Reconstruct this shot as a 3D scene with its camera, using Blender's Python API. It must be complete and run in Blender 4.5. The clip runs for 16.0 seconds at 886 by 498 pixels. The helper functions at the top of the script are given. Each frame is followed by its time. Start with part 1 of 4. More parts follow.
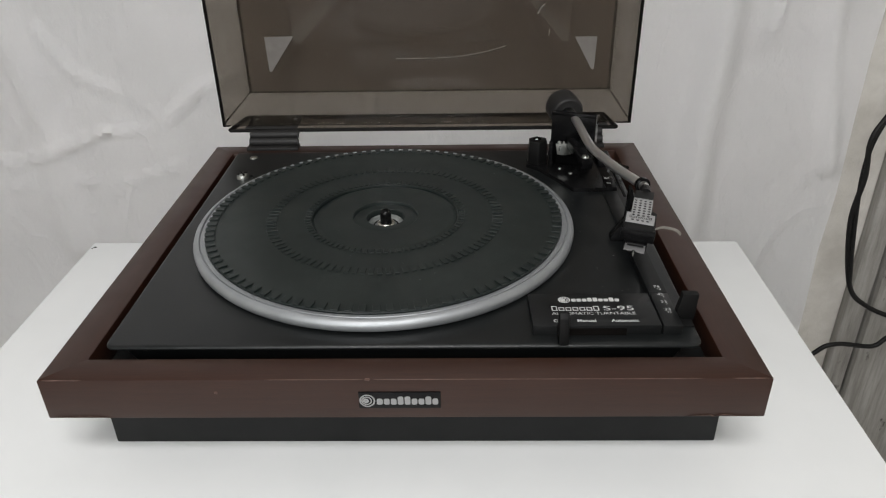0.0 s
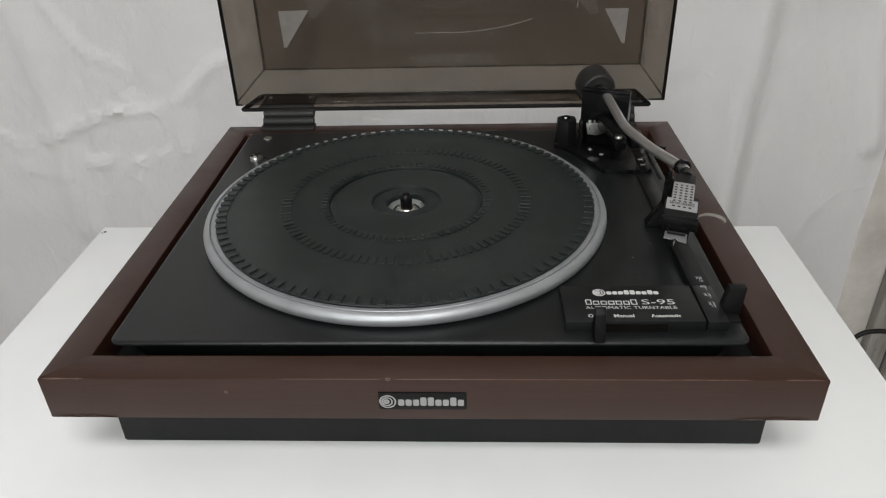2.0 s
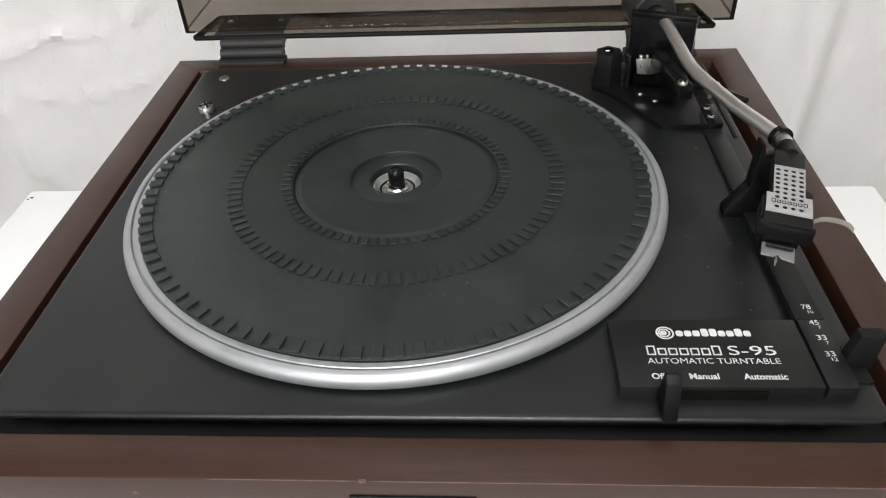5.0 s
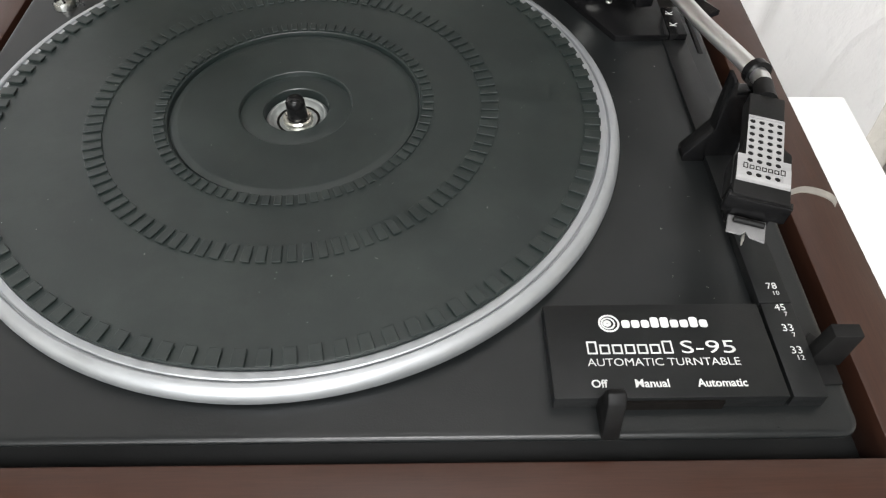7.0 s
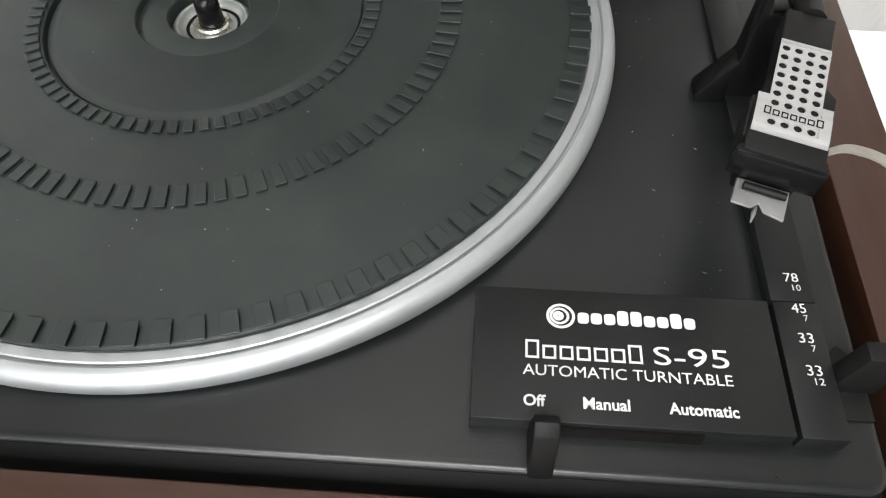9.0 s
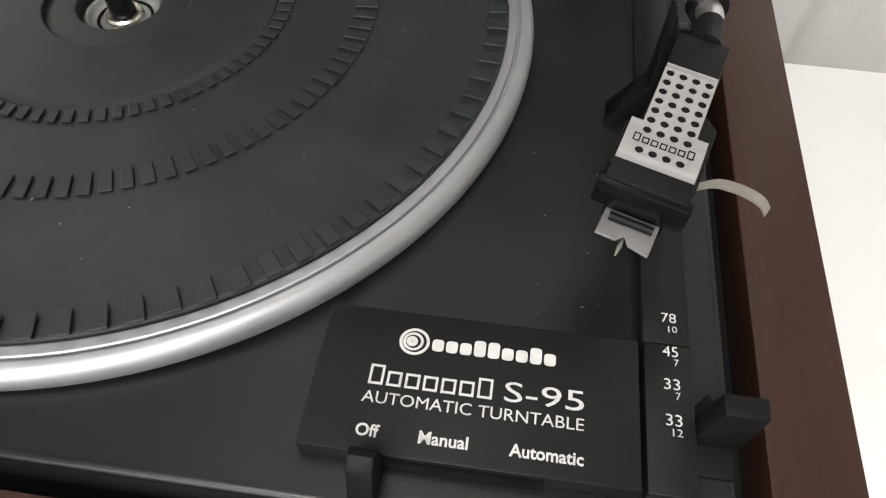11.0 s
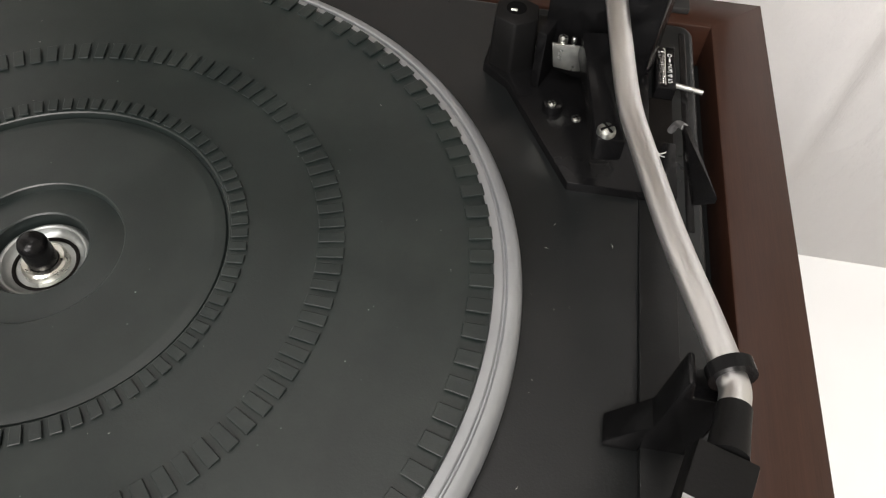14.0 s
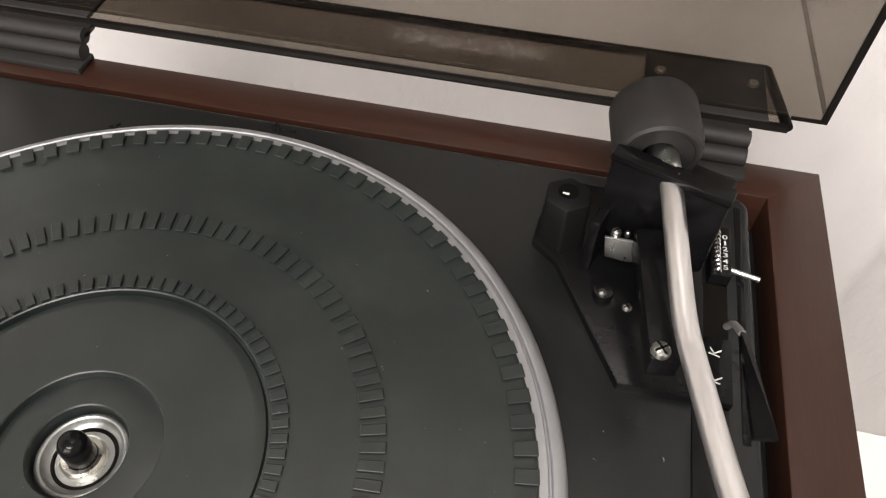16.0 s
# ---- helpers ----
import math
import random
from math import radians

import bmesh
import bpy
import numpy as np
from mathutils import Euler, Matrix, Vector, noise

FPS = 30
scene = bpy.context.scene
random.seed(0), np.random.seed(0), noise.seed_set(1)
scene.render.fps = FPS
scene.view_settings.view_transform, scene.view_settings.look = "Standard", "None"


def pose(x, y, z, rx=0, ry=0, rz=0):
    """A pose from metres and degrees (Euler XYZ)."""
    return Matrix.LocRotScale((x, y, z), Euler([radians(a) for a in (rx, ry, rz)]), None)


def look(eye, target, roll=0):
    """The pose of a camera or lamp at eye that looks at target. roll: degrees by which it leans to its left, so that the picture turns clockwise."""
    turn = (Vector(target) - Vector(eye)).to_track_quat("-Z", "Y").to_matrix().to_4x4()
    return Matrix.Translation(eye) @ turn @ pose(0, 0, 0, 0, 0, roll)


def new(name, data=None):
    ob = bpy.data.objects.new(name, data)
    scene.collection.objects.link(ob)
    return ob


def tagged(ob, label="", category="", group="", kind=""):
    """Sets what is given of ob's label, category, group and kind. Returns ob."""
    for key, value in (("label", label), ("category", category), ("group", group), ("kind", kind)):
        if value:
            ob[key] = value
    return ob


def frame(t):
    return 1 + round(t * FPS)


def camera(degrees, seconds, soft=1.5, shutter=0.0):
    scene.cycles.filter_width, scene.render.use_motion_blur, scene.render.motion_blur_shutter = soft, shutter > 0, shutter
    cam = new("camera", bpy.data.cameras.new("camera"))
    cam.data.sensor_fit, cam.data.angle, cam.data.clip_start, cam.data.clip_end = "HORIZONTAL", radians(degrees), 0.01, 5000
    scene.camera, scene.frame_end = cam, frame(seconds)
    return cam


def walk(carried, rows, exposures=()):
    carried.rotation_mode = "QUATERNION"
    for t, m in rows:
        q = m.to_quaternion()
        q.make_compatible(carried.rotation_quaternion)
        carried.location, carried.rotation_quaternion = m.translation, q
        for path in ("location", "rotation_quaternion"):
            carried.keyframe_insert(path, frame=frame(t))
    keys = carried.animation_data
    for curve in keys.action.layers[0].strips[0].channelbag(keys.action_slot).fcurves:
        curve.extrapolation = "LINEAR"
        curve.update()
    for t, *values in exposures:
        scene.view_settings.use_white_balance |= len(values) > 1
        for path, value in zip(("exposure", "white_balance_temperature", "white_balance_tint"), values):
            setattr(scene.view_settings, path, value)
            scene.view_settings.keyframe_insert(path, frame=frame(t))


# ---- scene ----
cam = camera(62.4, 16.0, soft=1.2)
PATH = [
    (0, (0.0316, -0.4878, 0.3230), (0.0277, -0.3132, 0.2256), -1.03),
    (0.5, (0.0317, -0.4879, 0.3210), (0.0281, -0.3136, 0.2230), -0.89),
    (1, (0.0300, -0.4868, 0.3203), (0.0254, -0.3127, 0.2220), -0.98),
    (1.5, (0.0282, -0.4776, 0.3183), (0.0223, -0.3040, 0.2191), -1.23),
    (2, (0.0265, -0.4580, 0.3133), (0.0178, -0.2865, 0.2108), -1.79),
    (2.5, (0.0255, -0.4264, 0.3195), (0.0159, -0.2617, 0.2064), -1.69),
    (3, (0.0262, -0.4119, 0.3241), (0.0148, -0.2511, 0.2058), -2.57),
    (3.2, (0.0242, -0.4117, 0.3221), (0.0116, -0.2508, 0.2039), -2.46),
    (5.3, (0.0286, -0.3070, 0.2784), (0.0164, -0.1545, 0.1495), -3.54),
    (5.5, (0.0304, -0.3008, 0.2713), (0.0195, -0.1503, 0.1399), -3.78),
    (6, (0.0358, -0.2886, 0.2694), (0.0311, -0.1446, 0.1307), -2.38),
    (6.5, (0.0323, -0.2606, 0.2718), (0.0299, -0.1264, 0.1236), -1.59),
    (7, (0.0392, -0.2492, 0.2838), (0.0405, -0.1219, 0.1296), -0.07),
    (7.5, (0.0514, -0.2369, 0.2784), (0.0492, -0.1168, 0.1185), -0.30),
    (8, (0.0613, -0.2210, 0.2630), (0.0525, -0.1051, 0.1001), -1.54),
    (8.2, (0.0665, -0.2128, 0.2563), (0.0570, -0.1002, 0.0913), -1.63),
    (10.3, (0.0941, -0.2009, 0.2295), (0.0815, -0.0867, 0.0658), 0.12),
    (10.5, (0.1029, -0.2021, 0.2289), (0.0880, -0.0866, 0.0663), 0.35),
    (11, (0.1135, -0.1931, 0.2303), (0.0986, -0.0776, 0.0677), 0.87),
    (11.5, (0.1147, -0.1723, 0.2346), (0.0985, -0.0567, 0.0721), 1.20),
    (12, (0.1107, -0.1523, 0.2412), (0.0965, -0.0374, 0.0782), 2.38),
    (12.5, (0.1079, -0.1390, 0.2415), (0.0943, -0.0230, 0.0791), 3.19),
    (13, (0.1068, -0.1278, 0.2412), (0.0932, -0.0127, 0.0783), 3.36),
    (13.5, (0.1060, -0.1134, 0.2468), (0.0928, 0.0018, 0.0838), 3.22),
    (14, (0.1058, -0.1022, 0.2523), (0.0927, 0.0135, 0.0897), 3.32),
    (14.5, (0.1006, -0.0860, 0.2597), (0.0853, 0.0316, 0.0987), 2.77),
    (15, (0.1021, -0.0721, 0.2652), (0.0866, 0.0467, 0.1050), 2.53),
    (15.5, (0.1033, -0.0642, 0.2711), (0.0856, 0.0557, 0.1120), 2.43),
    (16, (0.0946, -0.0635, 0.2761), (0.0698, 0.0604, 0.1211), 1.57),
]
EXPO = [(0.0, -0.48, 6500, 10), (3.2, -0.30, 6500, 10), (5.5, 0.36, 6550, 12), (6.5, 0.54, 6500, 11), (8.0, 0.66, 6450, 9), (10.5, 0.70, 6750, 10), (11.0, 0.24, 6800, 13), (13.5, 0.36, 6850, 14), (14.0, 0.42, 6850, 13), (15.0, 0.48, 6950, 16), (16.0, 0.60, 7050, 17)]
walk(cam, [(t, look(eye, target, roll)) for t, eye, target, roll in PATH], EXPO)
# ---- world and light ----
world = bpy.data.worlds.new("world")
scene.world = world
world.use_nodes = True
world.node_tree.nodes["Background"].inputs["Color"].default_value = (0.9, 0.95, 1.0, 1)
world.node_tree.nodes["Background"].inputs["Strength"].default_value = 0.25


def lamp(name, at, target, size, size_y, watts, colour):
    d = bpy.data.lights.new(name, "AREA")
    d.shape, d.size, d.size_y, d.energy, d.color = "RECTANGLE", size, size_y, watts, colour
    ob = new(name, d)
    ob.matrix_world = look(at, target)
    return ob


lamp("ceiling_lamp_and_fill", (-0.05, 0.15, 1.64), (-0.05, 0.0, 0), 0.5, 0.25, 1.5, (1.0, 0.985, 0.98))
# added fill high in front, no known source; it brightens the sheet
lamp("ceiling_lamp_and_fill", (0.0, -0.95, 1.62), (0.0, 0.30, 0.25), 0.9, 0.5, 36.0, (1.0, 0.985, 0.98))
# broad fill added behind the camera, with no window in the wall
lamp("front_fill", (-0.25, -2.1, 0.95), (0.0, 0.3, 0.15), 1.6, 1.2, 52.0, (0.97, 0.985, 1.0))


# ---- materials ----
def mat_base(name):
    m = bpy.data.materials.new(name)
    m.use_nodes = True
    nt = m.node_tree
    return m, nt, nt.nodes["Principled BSDF"]


def ramp(nt, source, stops):
    r = nt.nodes.new("ShaderNodeValToRGB")
    els = r.color_ramp.elements
    while len(els) < len(stops):
        els.new(0.5)
    for e, (p, c) in zip(els, stops):
        e.position, e.color = p, (*c, 1) if len(c) == 3 else c
    nt.links.new(source, r.inputs["Fac"])
    return r.outputs["Color"]


def coords(nt, scale=(1, 1, 1), rot=(0, 0, 0)):
    tc, mp = nt.nodes.new("ShaderNodeTexCoord"), nt.nodes.new("ShaderNodeMapping")
    mp.inputs["Scale"].default_value, mp.inputs["Rotation"].default_value = scale, rot
    nt.links.new(tc.outputs["Object"], mp.inputs["Vector"])
    return mp.outputs["Vector"]


def noisy(nt, vec, scale, detail=4.0, rough=0.55):
    n = nt.nodes.new("ShaderNodeTexNoise")
    n.inputs["Scale"].default_value, n.inputs["Detail"].default_value, n.inputs["Roughness"].default_value = scale, detail, rough
    nt.links.new(vec, n.inputs["Vector"])
    return n.outputs["Fac"]


def bump(nt, p, height, strength, dist):
    b = nt.nodes.new("ShaderNodeBump")
    b.inputs["Strength"].default_value, b.inputs["Distance"].default_value = strength, dist
    nt.links.new(height, b.inputs["Height"])
    nt.links.new(b.outputs["Normal"], p.inputs["Normal"])


def mixed(nt, fac, a, b):
    m = nt.nodes.new("ShaderNodeMix")
    m.data_type = "RGBA"
    for sock, val in ((m.inputs[0], fac), (m.inputs[6], a), (m.inputs[7], b)):
        if hasattr(val, "links"):
            nt.links.new(val, sock)
        else:
            sock.default_value = (*val, 1) if isinstance(val, tuple) else val
    return m.outputs[2]


def simple(name, lo, hi, rough, metal=0.0, scale=60.0, bumps=0.1, fine=900.0, spec=0.5, stretch=(1, 1, 1)):
    """Colour and gloss that vary at two scales, with fine relief."""
    m, nt, p = mat_base(name)
    v = coords(nt, stretch)
    big, small = noisy(nt, v, scale), noisy(nt, v, fine, 2.0)
    nt.links.new(ramp(nt, big, [(0.3, lo), (0.72, hi)]), p.inputs["Base Color"])
    rr = rough
    nt.links.new(ramp(nt, noisy(nt, v, scale * 2.3), [(0.3, (rr * 0.85,) * 3), (0.7, (min(1, rr * 1.2),) * 3)]), p.inputs["Roughness"])
    p.inputs["Metallic"].default_value = metal
    p.inputs["Specular IOR Level"].default_value = spec
    if bumps:
        bump(nt, p, small, bumps, 0.0004)
    return m


def wood(name, along):
    """Dark brown veneer; along is the axis of the grain."""
    m, nt, p = mat_base(name)
    st = (2.5, 60, 60) if along == "x" else (60, 2.5, 60)
    v = coords(nt, st)
    grain = noisy(nt, v, 9.0, 6.0, 0.65)
    fine = noisy(nt, coords(nt, tuple(s * 3 for s in st)), 12.0, 3.0)
    col = ramp(nt, grain, [(0.25, (0.0190, 0.0074, 0.0044)), (0.55, (0.0278, 0.0108, 0.0062)), (0.8, (0.035, 0.0142, 0.0086))])
    col = mixed(nt, 0.25, col, ramp(nt, fine, [(0.35, (0.021, 0.0088, 0.0056)), (0.65, (0.039, 0.0164, 0.0100))]))
    haze = ramp(nt, noisy(nt, coords(nt), 22.0, 5.0), [(0.5, (0, 0, 0)), (0.85, (0.28,) * 3)])
    col = mixed(nt, haze, col, (0.047, 0.0225, 0.0145))
    nt.links.new(col, p.inputs["Base Color"])
    nt.links.new(ramp(nt, noisy(nt, coords(nt), 30.0, 5.0), [(0.3, (0.31,) * 3), (0.7, (0.44,) * 3)]), p.inputs["Roughness"])
    p.inputs["Specular IOR Level"].default_value = 0.36
    bump(nt, p, fine, 0.06, 0.0003)
    return m


def specked(name, lo, hi, rough, speck=0.09, amount=0.73, spec=0.5, bumps=0.12, dust=(0.5, 0.5, 0.46), fine=1400.0, film_most=0.04, sheen=0.0):
    """Black plastic or rubber with dust and faint scuffs."""
    m, nt, p = mat_base(name)
    v = nt.nodes.new("ShaderNodeNewGeometry").outputs["Position"]
    col = ramp(nt, noisy(nt, v, 14.0, 6.0, 0.6), [(0.3, lo), (0.7, hi)])
    vor = nt.nodes.new("ShaderNodeTexVoronoi")
    vor.inputs["Scale"].default_value = 260.0
    nt.links.new(v, vor.inputs["Vector"])
    dots = ramp(nt, vor.outputs["Distance"], [(speck * 0.6, (1, 1, 1)), (speck, (0, 0, 0))])
    where = ramp(nt, noisy(nt, v, 70.0, 3.0), [(amount - 0.08, (0, 0, 0)), (amount, (1, 1, 1))])
    mul = nt.nodes.new("ShaderNodeMath")
    mul.operation = "MULTIPLY"
    nt.links.new(dots, mul.inputs[0])
    nt.links.new(where, mul.inputs[1])
    film = ramp(nt, noisy(nt, v, 38.0, 7.0, 0.7), [(0.45, (0, 0, 0)), (0.85, (film_most,) * 3)])
    col = mixed(nt, film, col, tuple(min(0.12, c * 0.22) for c in dust))
    col = mixed(nt, mul.outputs[0], col, dust)
    nt.links.new(col, p.inputs["Base Color"])
    nt.links.new(ramp(nt, noisy(nt, v, 26.0, 6.0, 0.65), [(0.3, (rough * 0.85,) * 3), (0.75, (min(1, rough * 1.25),) * 3)]), p.inputs["Roughness"])
    p.inputs["Specular IOR Level"].default_value = spec
    p.inputs["Sheen Weight"].default_value, p.inputs["Sheen Roughness"].default_value = sheen, 0.45
    p.inputs["Sheen Tint"].default_value = (0.86, 0.94, 1.0, 1)
    bump(nt, p, noisy(nt, v, fine, 2.0), bumps, 0.0003)
    return m


def smoked(name, tint, rough=0.03):
    """Clear tinted acrylic: light passes, the surface mirrors at a glance."""
    m = bpy.data.materials.new(name)
    m.use_nodes = True
    nt = m.node_tree
    nt.nodes.remove(nt.nodes["Principled BSDF"])
    out = nt.nodes["Material Output"]
    tr, gl, mx, fr = (nt.nodes.new("ShaderNode" + k) for k in ("BsdfTransparent", "BsdfGlossy", "MixShader", "LayerWeight"))
    tr.inputs["Color"].default_value = (*tint, 1)
    gl.inputs["Roughness"].default_value = rough
    fr.inputs["Blend"].default_value = 0.5
    gloss = ramp(nt, fr.outputs["Facing"], [(0.0, (0.035,) * 3), (0.55, (0.06,) * 3), (0.8, (0.17,) * 3), (1.0, (0.6,) * 3)])
    scuff = noisy(nt, coords(nt, (1, 1, 1)), 9.0, 6.0, 0.7)
    nt.links.new(ramp(nt, scuff, [(0.4, (rough,) * 3), (0.75, (rough * 5,) * 3)]), gl.inputs["Roughness"])
    nt.links.new(gloss, mx.inputs[0])
    nt.links.new(tr.outputs[0], mx.inputs[1])
    nt.links.new(gl.outputs[0], mx.inputs[2])
    nt.links.new(mx.outputs[0], out.inputs["Surface"])
    return m


M_WOOD_X, M_WOOD_Y = wood("brown veneer across", "x"), wood("brown veneer along", "y")
M_CHIP = simple("raw chipboard", (0.11, 0.058, 0.040), (0.24, 0.145, 0.105), 0.85, scale=220, bumps=0.6)
M_BASE = specked("black base vinyl", (0.0050, 0.0054, 0.0054), (0.0078, 0.0084, 0.0084), 0.5, amount=0.8, spec=0.22, film_most=0.02)
M_DECK = specked("black deck paint", (0.0042, 0.0051, 0.0053), (0.0076, 0.0087, 0.0089), 0.31, speck=0.07, amount=0.77, spec=0.36, film_most=0.03)
M_PLATE = specked("black control plastic", (0.0045, 0.0050, 0.0052), (0.0068, 0.0074, 0.0076), 0.40, spec=0.26, speck=0.06, amount=0.76)
M_RUBBER = specked("black mat rubber", (0.0050, 0.0084, 0.0078), (0.0096, 0.0144, 0.0134), 0.40, speck=0.07, amount=0.66, spec=0.50, film_most=0.18, bumps=0.09, sheen=0.015, dust=(0.27, 0.33, 0.28))
M_BLACK = specked("black moulded plastic", (0.0034, 0.0034, 0.0036), (0.0046, 0.0046, 0.0049), 0.20, amount=0.8, spec=0.16, bumps=0.02, film_most=0.02)
M_MATT = specked("black matt plastic", (0.0036, 0.0036, 0.0036), (0.0056, 0.0056, 0.0056), 0.48, spec=0.16, amount=0.8, film_most=0.03)
M_WEIGHT = specked("dull black rubbed plastic", (0.0115, 0.0112, 0.0110), (0.0175, 0.0170, 0.0165), 0.55, spec=0.3, amount=0.8)
M_SILVER = simple("silver painted rim", (0.32, 0.335, 0.345), (0.385, 0.40, 0.41), 0.47, metal=0.75, scale=40, bumps=0.05)
M_ARM = simple("brushed aluminium", (0.68, 0.68, 0.675), (0.76, 0.76, 0.755), 0.33, metal=1.0, scale=50, bumps=0.12, stretch=(4, 0.4, 4))
M_CUP = simple("worn hub metal", (0.27, 0.29, 0.285), (0.46, 0.48, 0.47), 0.40, metal=0.85, scale=120, bumps=0.15)
M_STEEL = simple("bright steel", (0.62, 0.62, 0.60), (0.75, 0.75, 0.73), 0.18, metal=1.0, scale=200, bumps=0.1)
M_ZINC = simple("dull zinc", (0.36, 0.37, 0.35), (0.50, 0.51, 0.48), 0.3, metal=1.0, scale=160, bumps=0.2)
M_BRASS = simple("pale brass", (0.64, 0.63, 0.57), (0.80, 0.79, 0.73), 0.28, metal=1.0, scale=200)
M_FACE = simple("brushed silver label", (0.235, 0.235, 0.233), (0.27, 0.27, 0.268), 0.55, metal=0.1, scale=80, bumps=0.05, stretch=(1, 8, 1))
M_WHITE = simple("white print", (0.46, 0.47, 0.46), (0.58, 0.59, 0.58), 0.6, scale=300, bumps=0)
M_VOID = simple("deep shade in a hole", (0.003, 0.003, 0.003), (0.005, 0.005, 0.005), 1.0, spec=0.02, bumps=0)
# pale tone for the dent, rubbed corners and the painted edge highlight
M_WORN_SHINE = simple("worn and highlit veneer edge", (0.050, 0.024, 0.017), (0.125, 0.068, 0.052), 0.5, scale=160, bumps=0.3)
M_GREY = simple("grey guard plastic", (0.12, 0.12, 0.12), (0.17, 0.17, 0.168), 0.5, scale=200)
M_FINGER = simple("cream translucent strip", (0.145, 0.135, 0.118), (0.20, 0.187, 0.163), 0.45, scale=200)
M_LID = smoked("smoked acrylic", (0.56, 0.53, 0.495))
M_PANE = smoked("smoked acrylic top", (0.37, 0.335, 0.30))
M_EDGE = simple("dark acrylic edge", (0.0035, 0.0030, 0.0026), (0.0060, 0.0052, 0.0046), 0.45, scale=80, bumps=0, spec=0.08)
M_PATCH = simple("pale sticker", (0.13, 0.12, 0.11), (0.17, 0.16, 0.145), 0.6, scale=60, bumps=0.05)
M_TABLE = simple("white table laminate", (0.72, 0.735, 0.73), (0.78, 0.79, 0.785), 0.42, scale=8, bumps=0.03)
M_CABLE = simple("black cable rubber", (0.005, 0.005, 0.005), (0.009, 0.0088, 0.0085), 0.5, scale=120, spec=0.2)
M_ROOM = simple("cream room paint", (0.62, 0.60, 0.56), (0.70, 0.68, 0.64), 0.8, scale=3, bumps=0.1)
M_CEIL = simple("grey ceiling paint", (0.20, 0.195, 0.19), (0.26, 0.255, 0.25), 0.9, scale=3, bumps=0.1)
M_FLOOR = simple("grey floor tile", (0.38, 0.365, 0.34), (0.48, 0.46, 0.43), 0.5, scale=6, bumps=0.05)


def cloth_material():
    m, nt, p = mat_base("white cotton sheet")
    v = coords(nt)
    col = ramp(nt, noisy(nt, v, 2.5, 5.0), [(0.3, (0.84, 0.84, 0.84)), (0.7, (0.90, 0.89, 0.885))])
    nt.links.new(col, p.inputs["Base Color"])
    p.inputs["Roughness"].default_value = 0.9
    p.inputs["Specular IOR Level"].default_value = 0.15
    wr = noisy(nt, coords(nt, (1, 1, 0.7), (0, 0.35, 0)), 16.0, 7.0, 0.62)
    # pressed creases: tent-shaped ridges of a folded noise that come and go
    total = wr
    for turn, size, most in ((0.5, 5.0, 0.40), (-0.9, 8.0, 0.28), (1.4, 14.0, 0.16)):
        vec = coords(nt, (1, 1, 0.6), (0, turn, 0))
        ridge = ramp(nt, noisy(nt, vec, size, 1.5, 0.4), [(0.38, (0, 0, 0)), (0.47, (0.35,) * 3), (0.5, (1, 1, 1)), (0.53, (0.35,) * 3), (0.62, (0, 0, 0))])
        where = ramp(nt, noisy(nt, vec, size * 0.8 + 1.3, 1.0), [(0.42, (0, 0, 0)), (0.62, (most,) * 3)])
        add = nt.nodes.new("ShaderNodeMath")
        add.operation = "MULTIPLY_ADD"
        nt.links.new(ridge, add.inputs[0])
        nt.links.new(where, add.inputs[1])
        nt.links.new(total, add.inputs[2])
        total = add.outputs[0]
    weave = noisy(nt, v, 650.0, 1.0)
    mx = nt.nodes.new("ShaderNodeMath")
    mx.operation = "MULTIPLY_ADD"
    mx.inputs[1].default_value = 0.03
    nt.links.new(weave, mx.inputs[0])
    nt.links.new(total, mx.inputs[2])
    bump(nt, p, mx.outputs[0], 0.5, 0.0085)
    return m


def plaster_material():
    m, nt, p = mat_base("old plaster wall")
    v = coords(nt)
    col = ramp(nt, noisy(nt, v, 11.0, 8.0, 0.65), [(0.3, (0.40, 0.38, 0.34)), (0.6, (0.56, 0.54, 0.50)), (0.8, (0.68, 0.66, 0.62))])
    spots = ramp(nt, noisy(nt, v, 42.0, 5.0, 0.7), [(0.66, (0, 0, 0)), (0.74, (1, 1, 1))])
    low = nt.nodes.new("ShaderNodeSeparateXYZ")
    nt.links.new(v, low.inputs[0])
    damp = ramp(nt, low.outputs["X"], [(0.0, (0, 0, 0)), (0.6, (0, 0, 0)), (0.68, (0.9,) * 3)])
    mul = nt.nodes.new("ShaderNodeMath")
    mul.operation = "MULTIPLY"
    nt.links.new(spots, mul.inputs[0])
    nt.links.new(damp, mul.inputs[1])
    nt.links.new(mixed(nt, mul.outputs[0], col, (0.06, 0.055, 0.05)), p.inputs["Base Color"])
    p.inputs["Roughness"].default_value = 0.9
    bump(nt, p, noisy(nt, v, 60.0, 8.0, 0.7), 0.6, 0.004)
    return m


def board_material():
    m, nt, p = mat_base("weathered painted board")
    v = coords(nt, (14, 14, 1.2))
    col = ramp(nt, noisy(nt, v, 6.0, 8.0, 0.7), [(0.3, (0.15, 0.142, 0.128)), (0.55, (0.28, 0.27, 0.25)), (0.75, (0.37, 0.36, 0.34))])
    spots = ramp(nt, noisy(nt, coords(nt, (1, 1, 0.5)), 48.0, 5.0, 0.6), [(0.64, (0, 0, 0)), (0.70, (0.9,) * 3)])
    nt.links.new(mixed(nt, spots, col, (0.04, 0.036, 0.03)), p.inputs["Base Color"])
    p.inputs["Roughness"].default_value = 0.8
    bump(nt, p, noisy(nt, v, 14.0, 6.0), 0.5, 0.002)
    return m


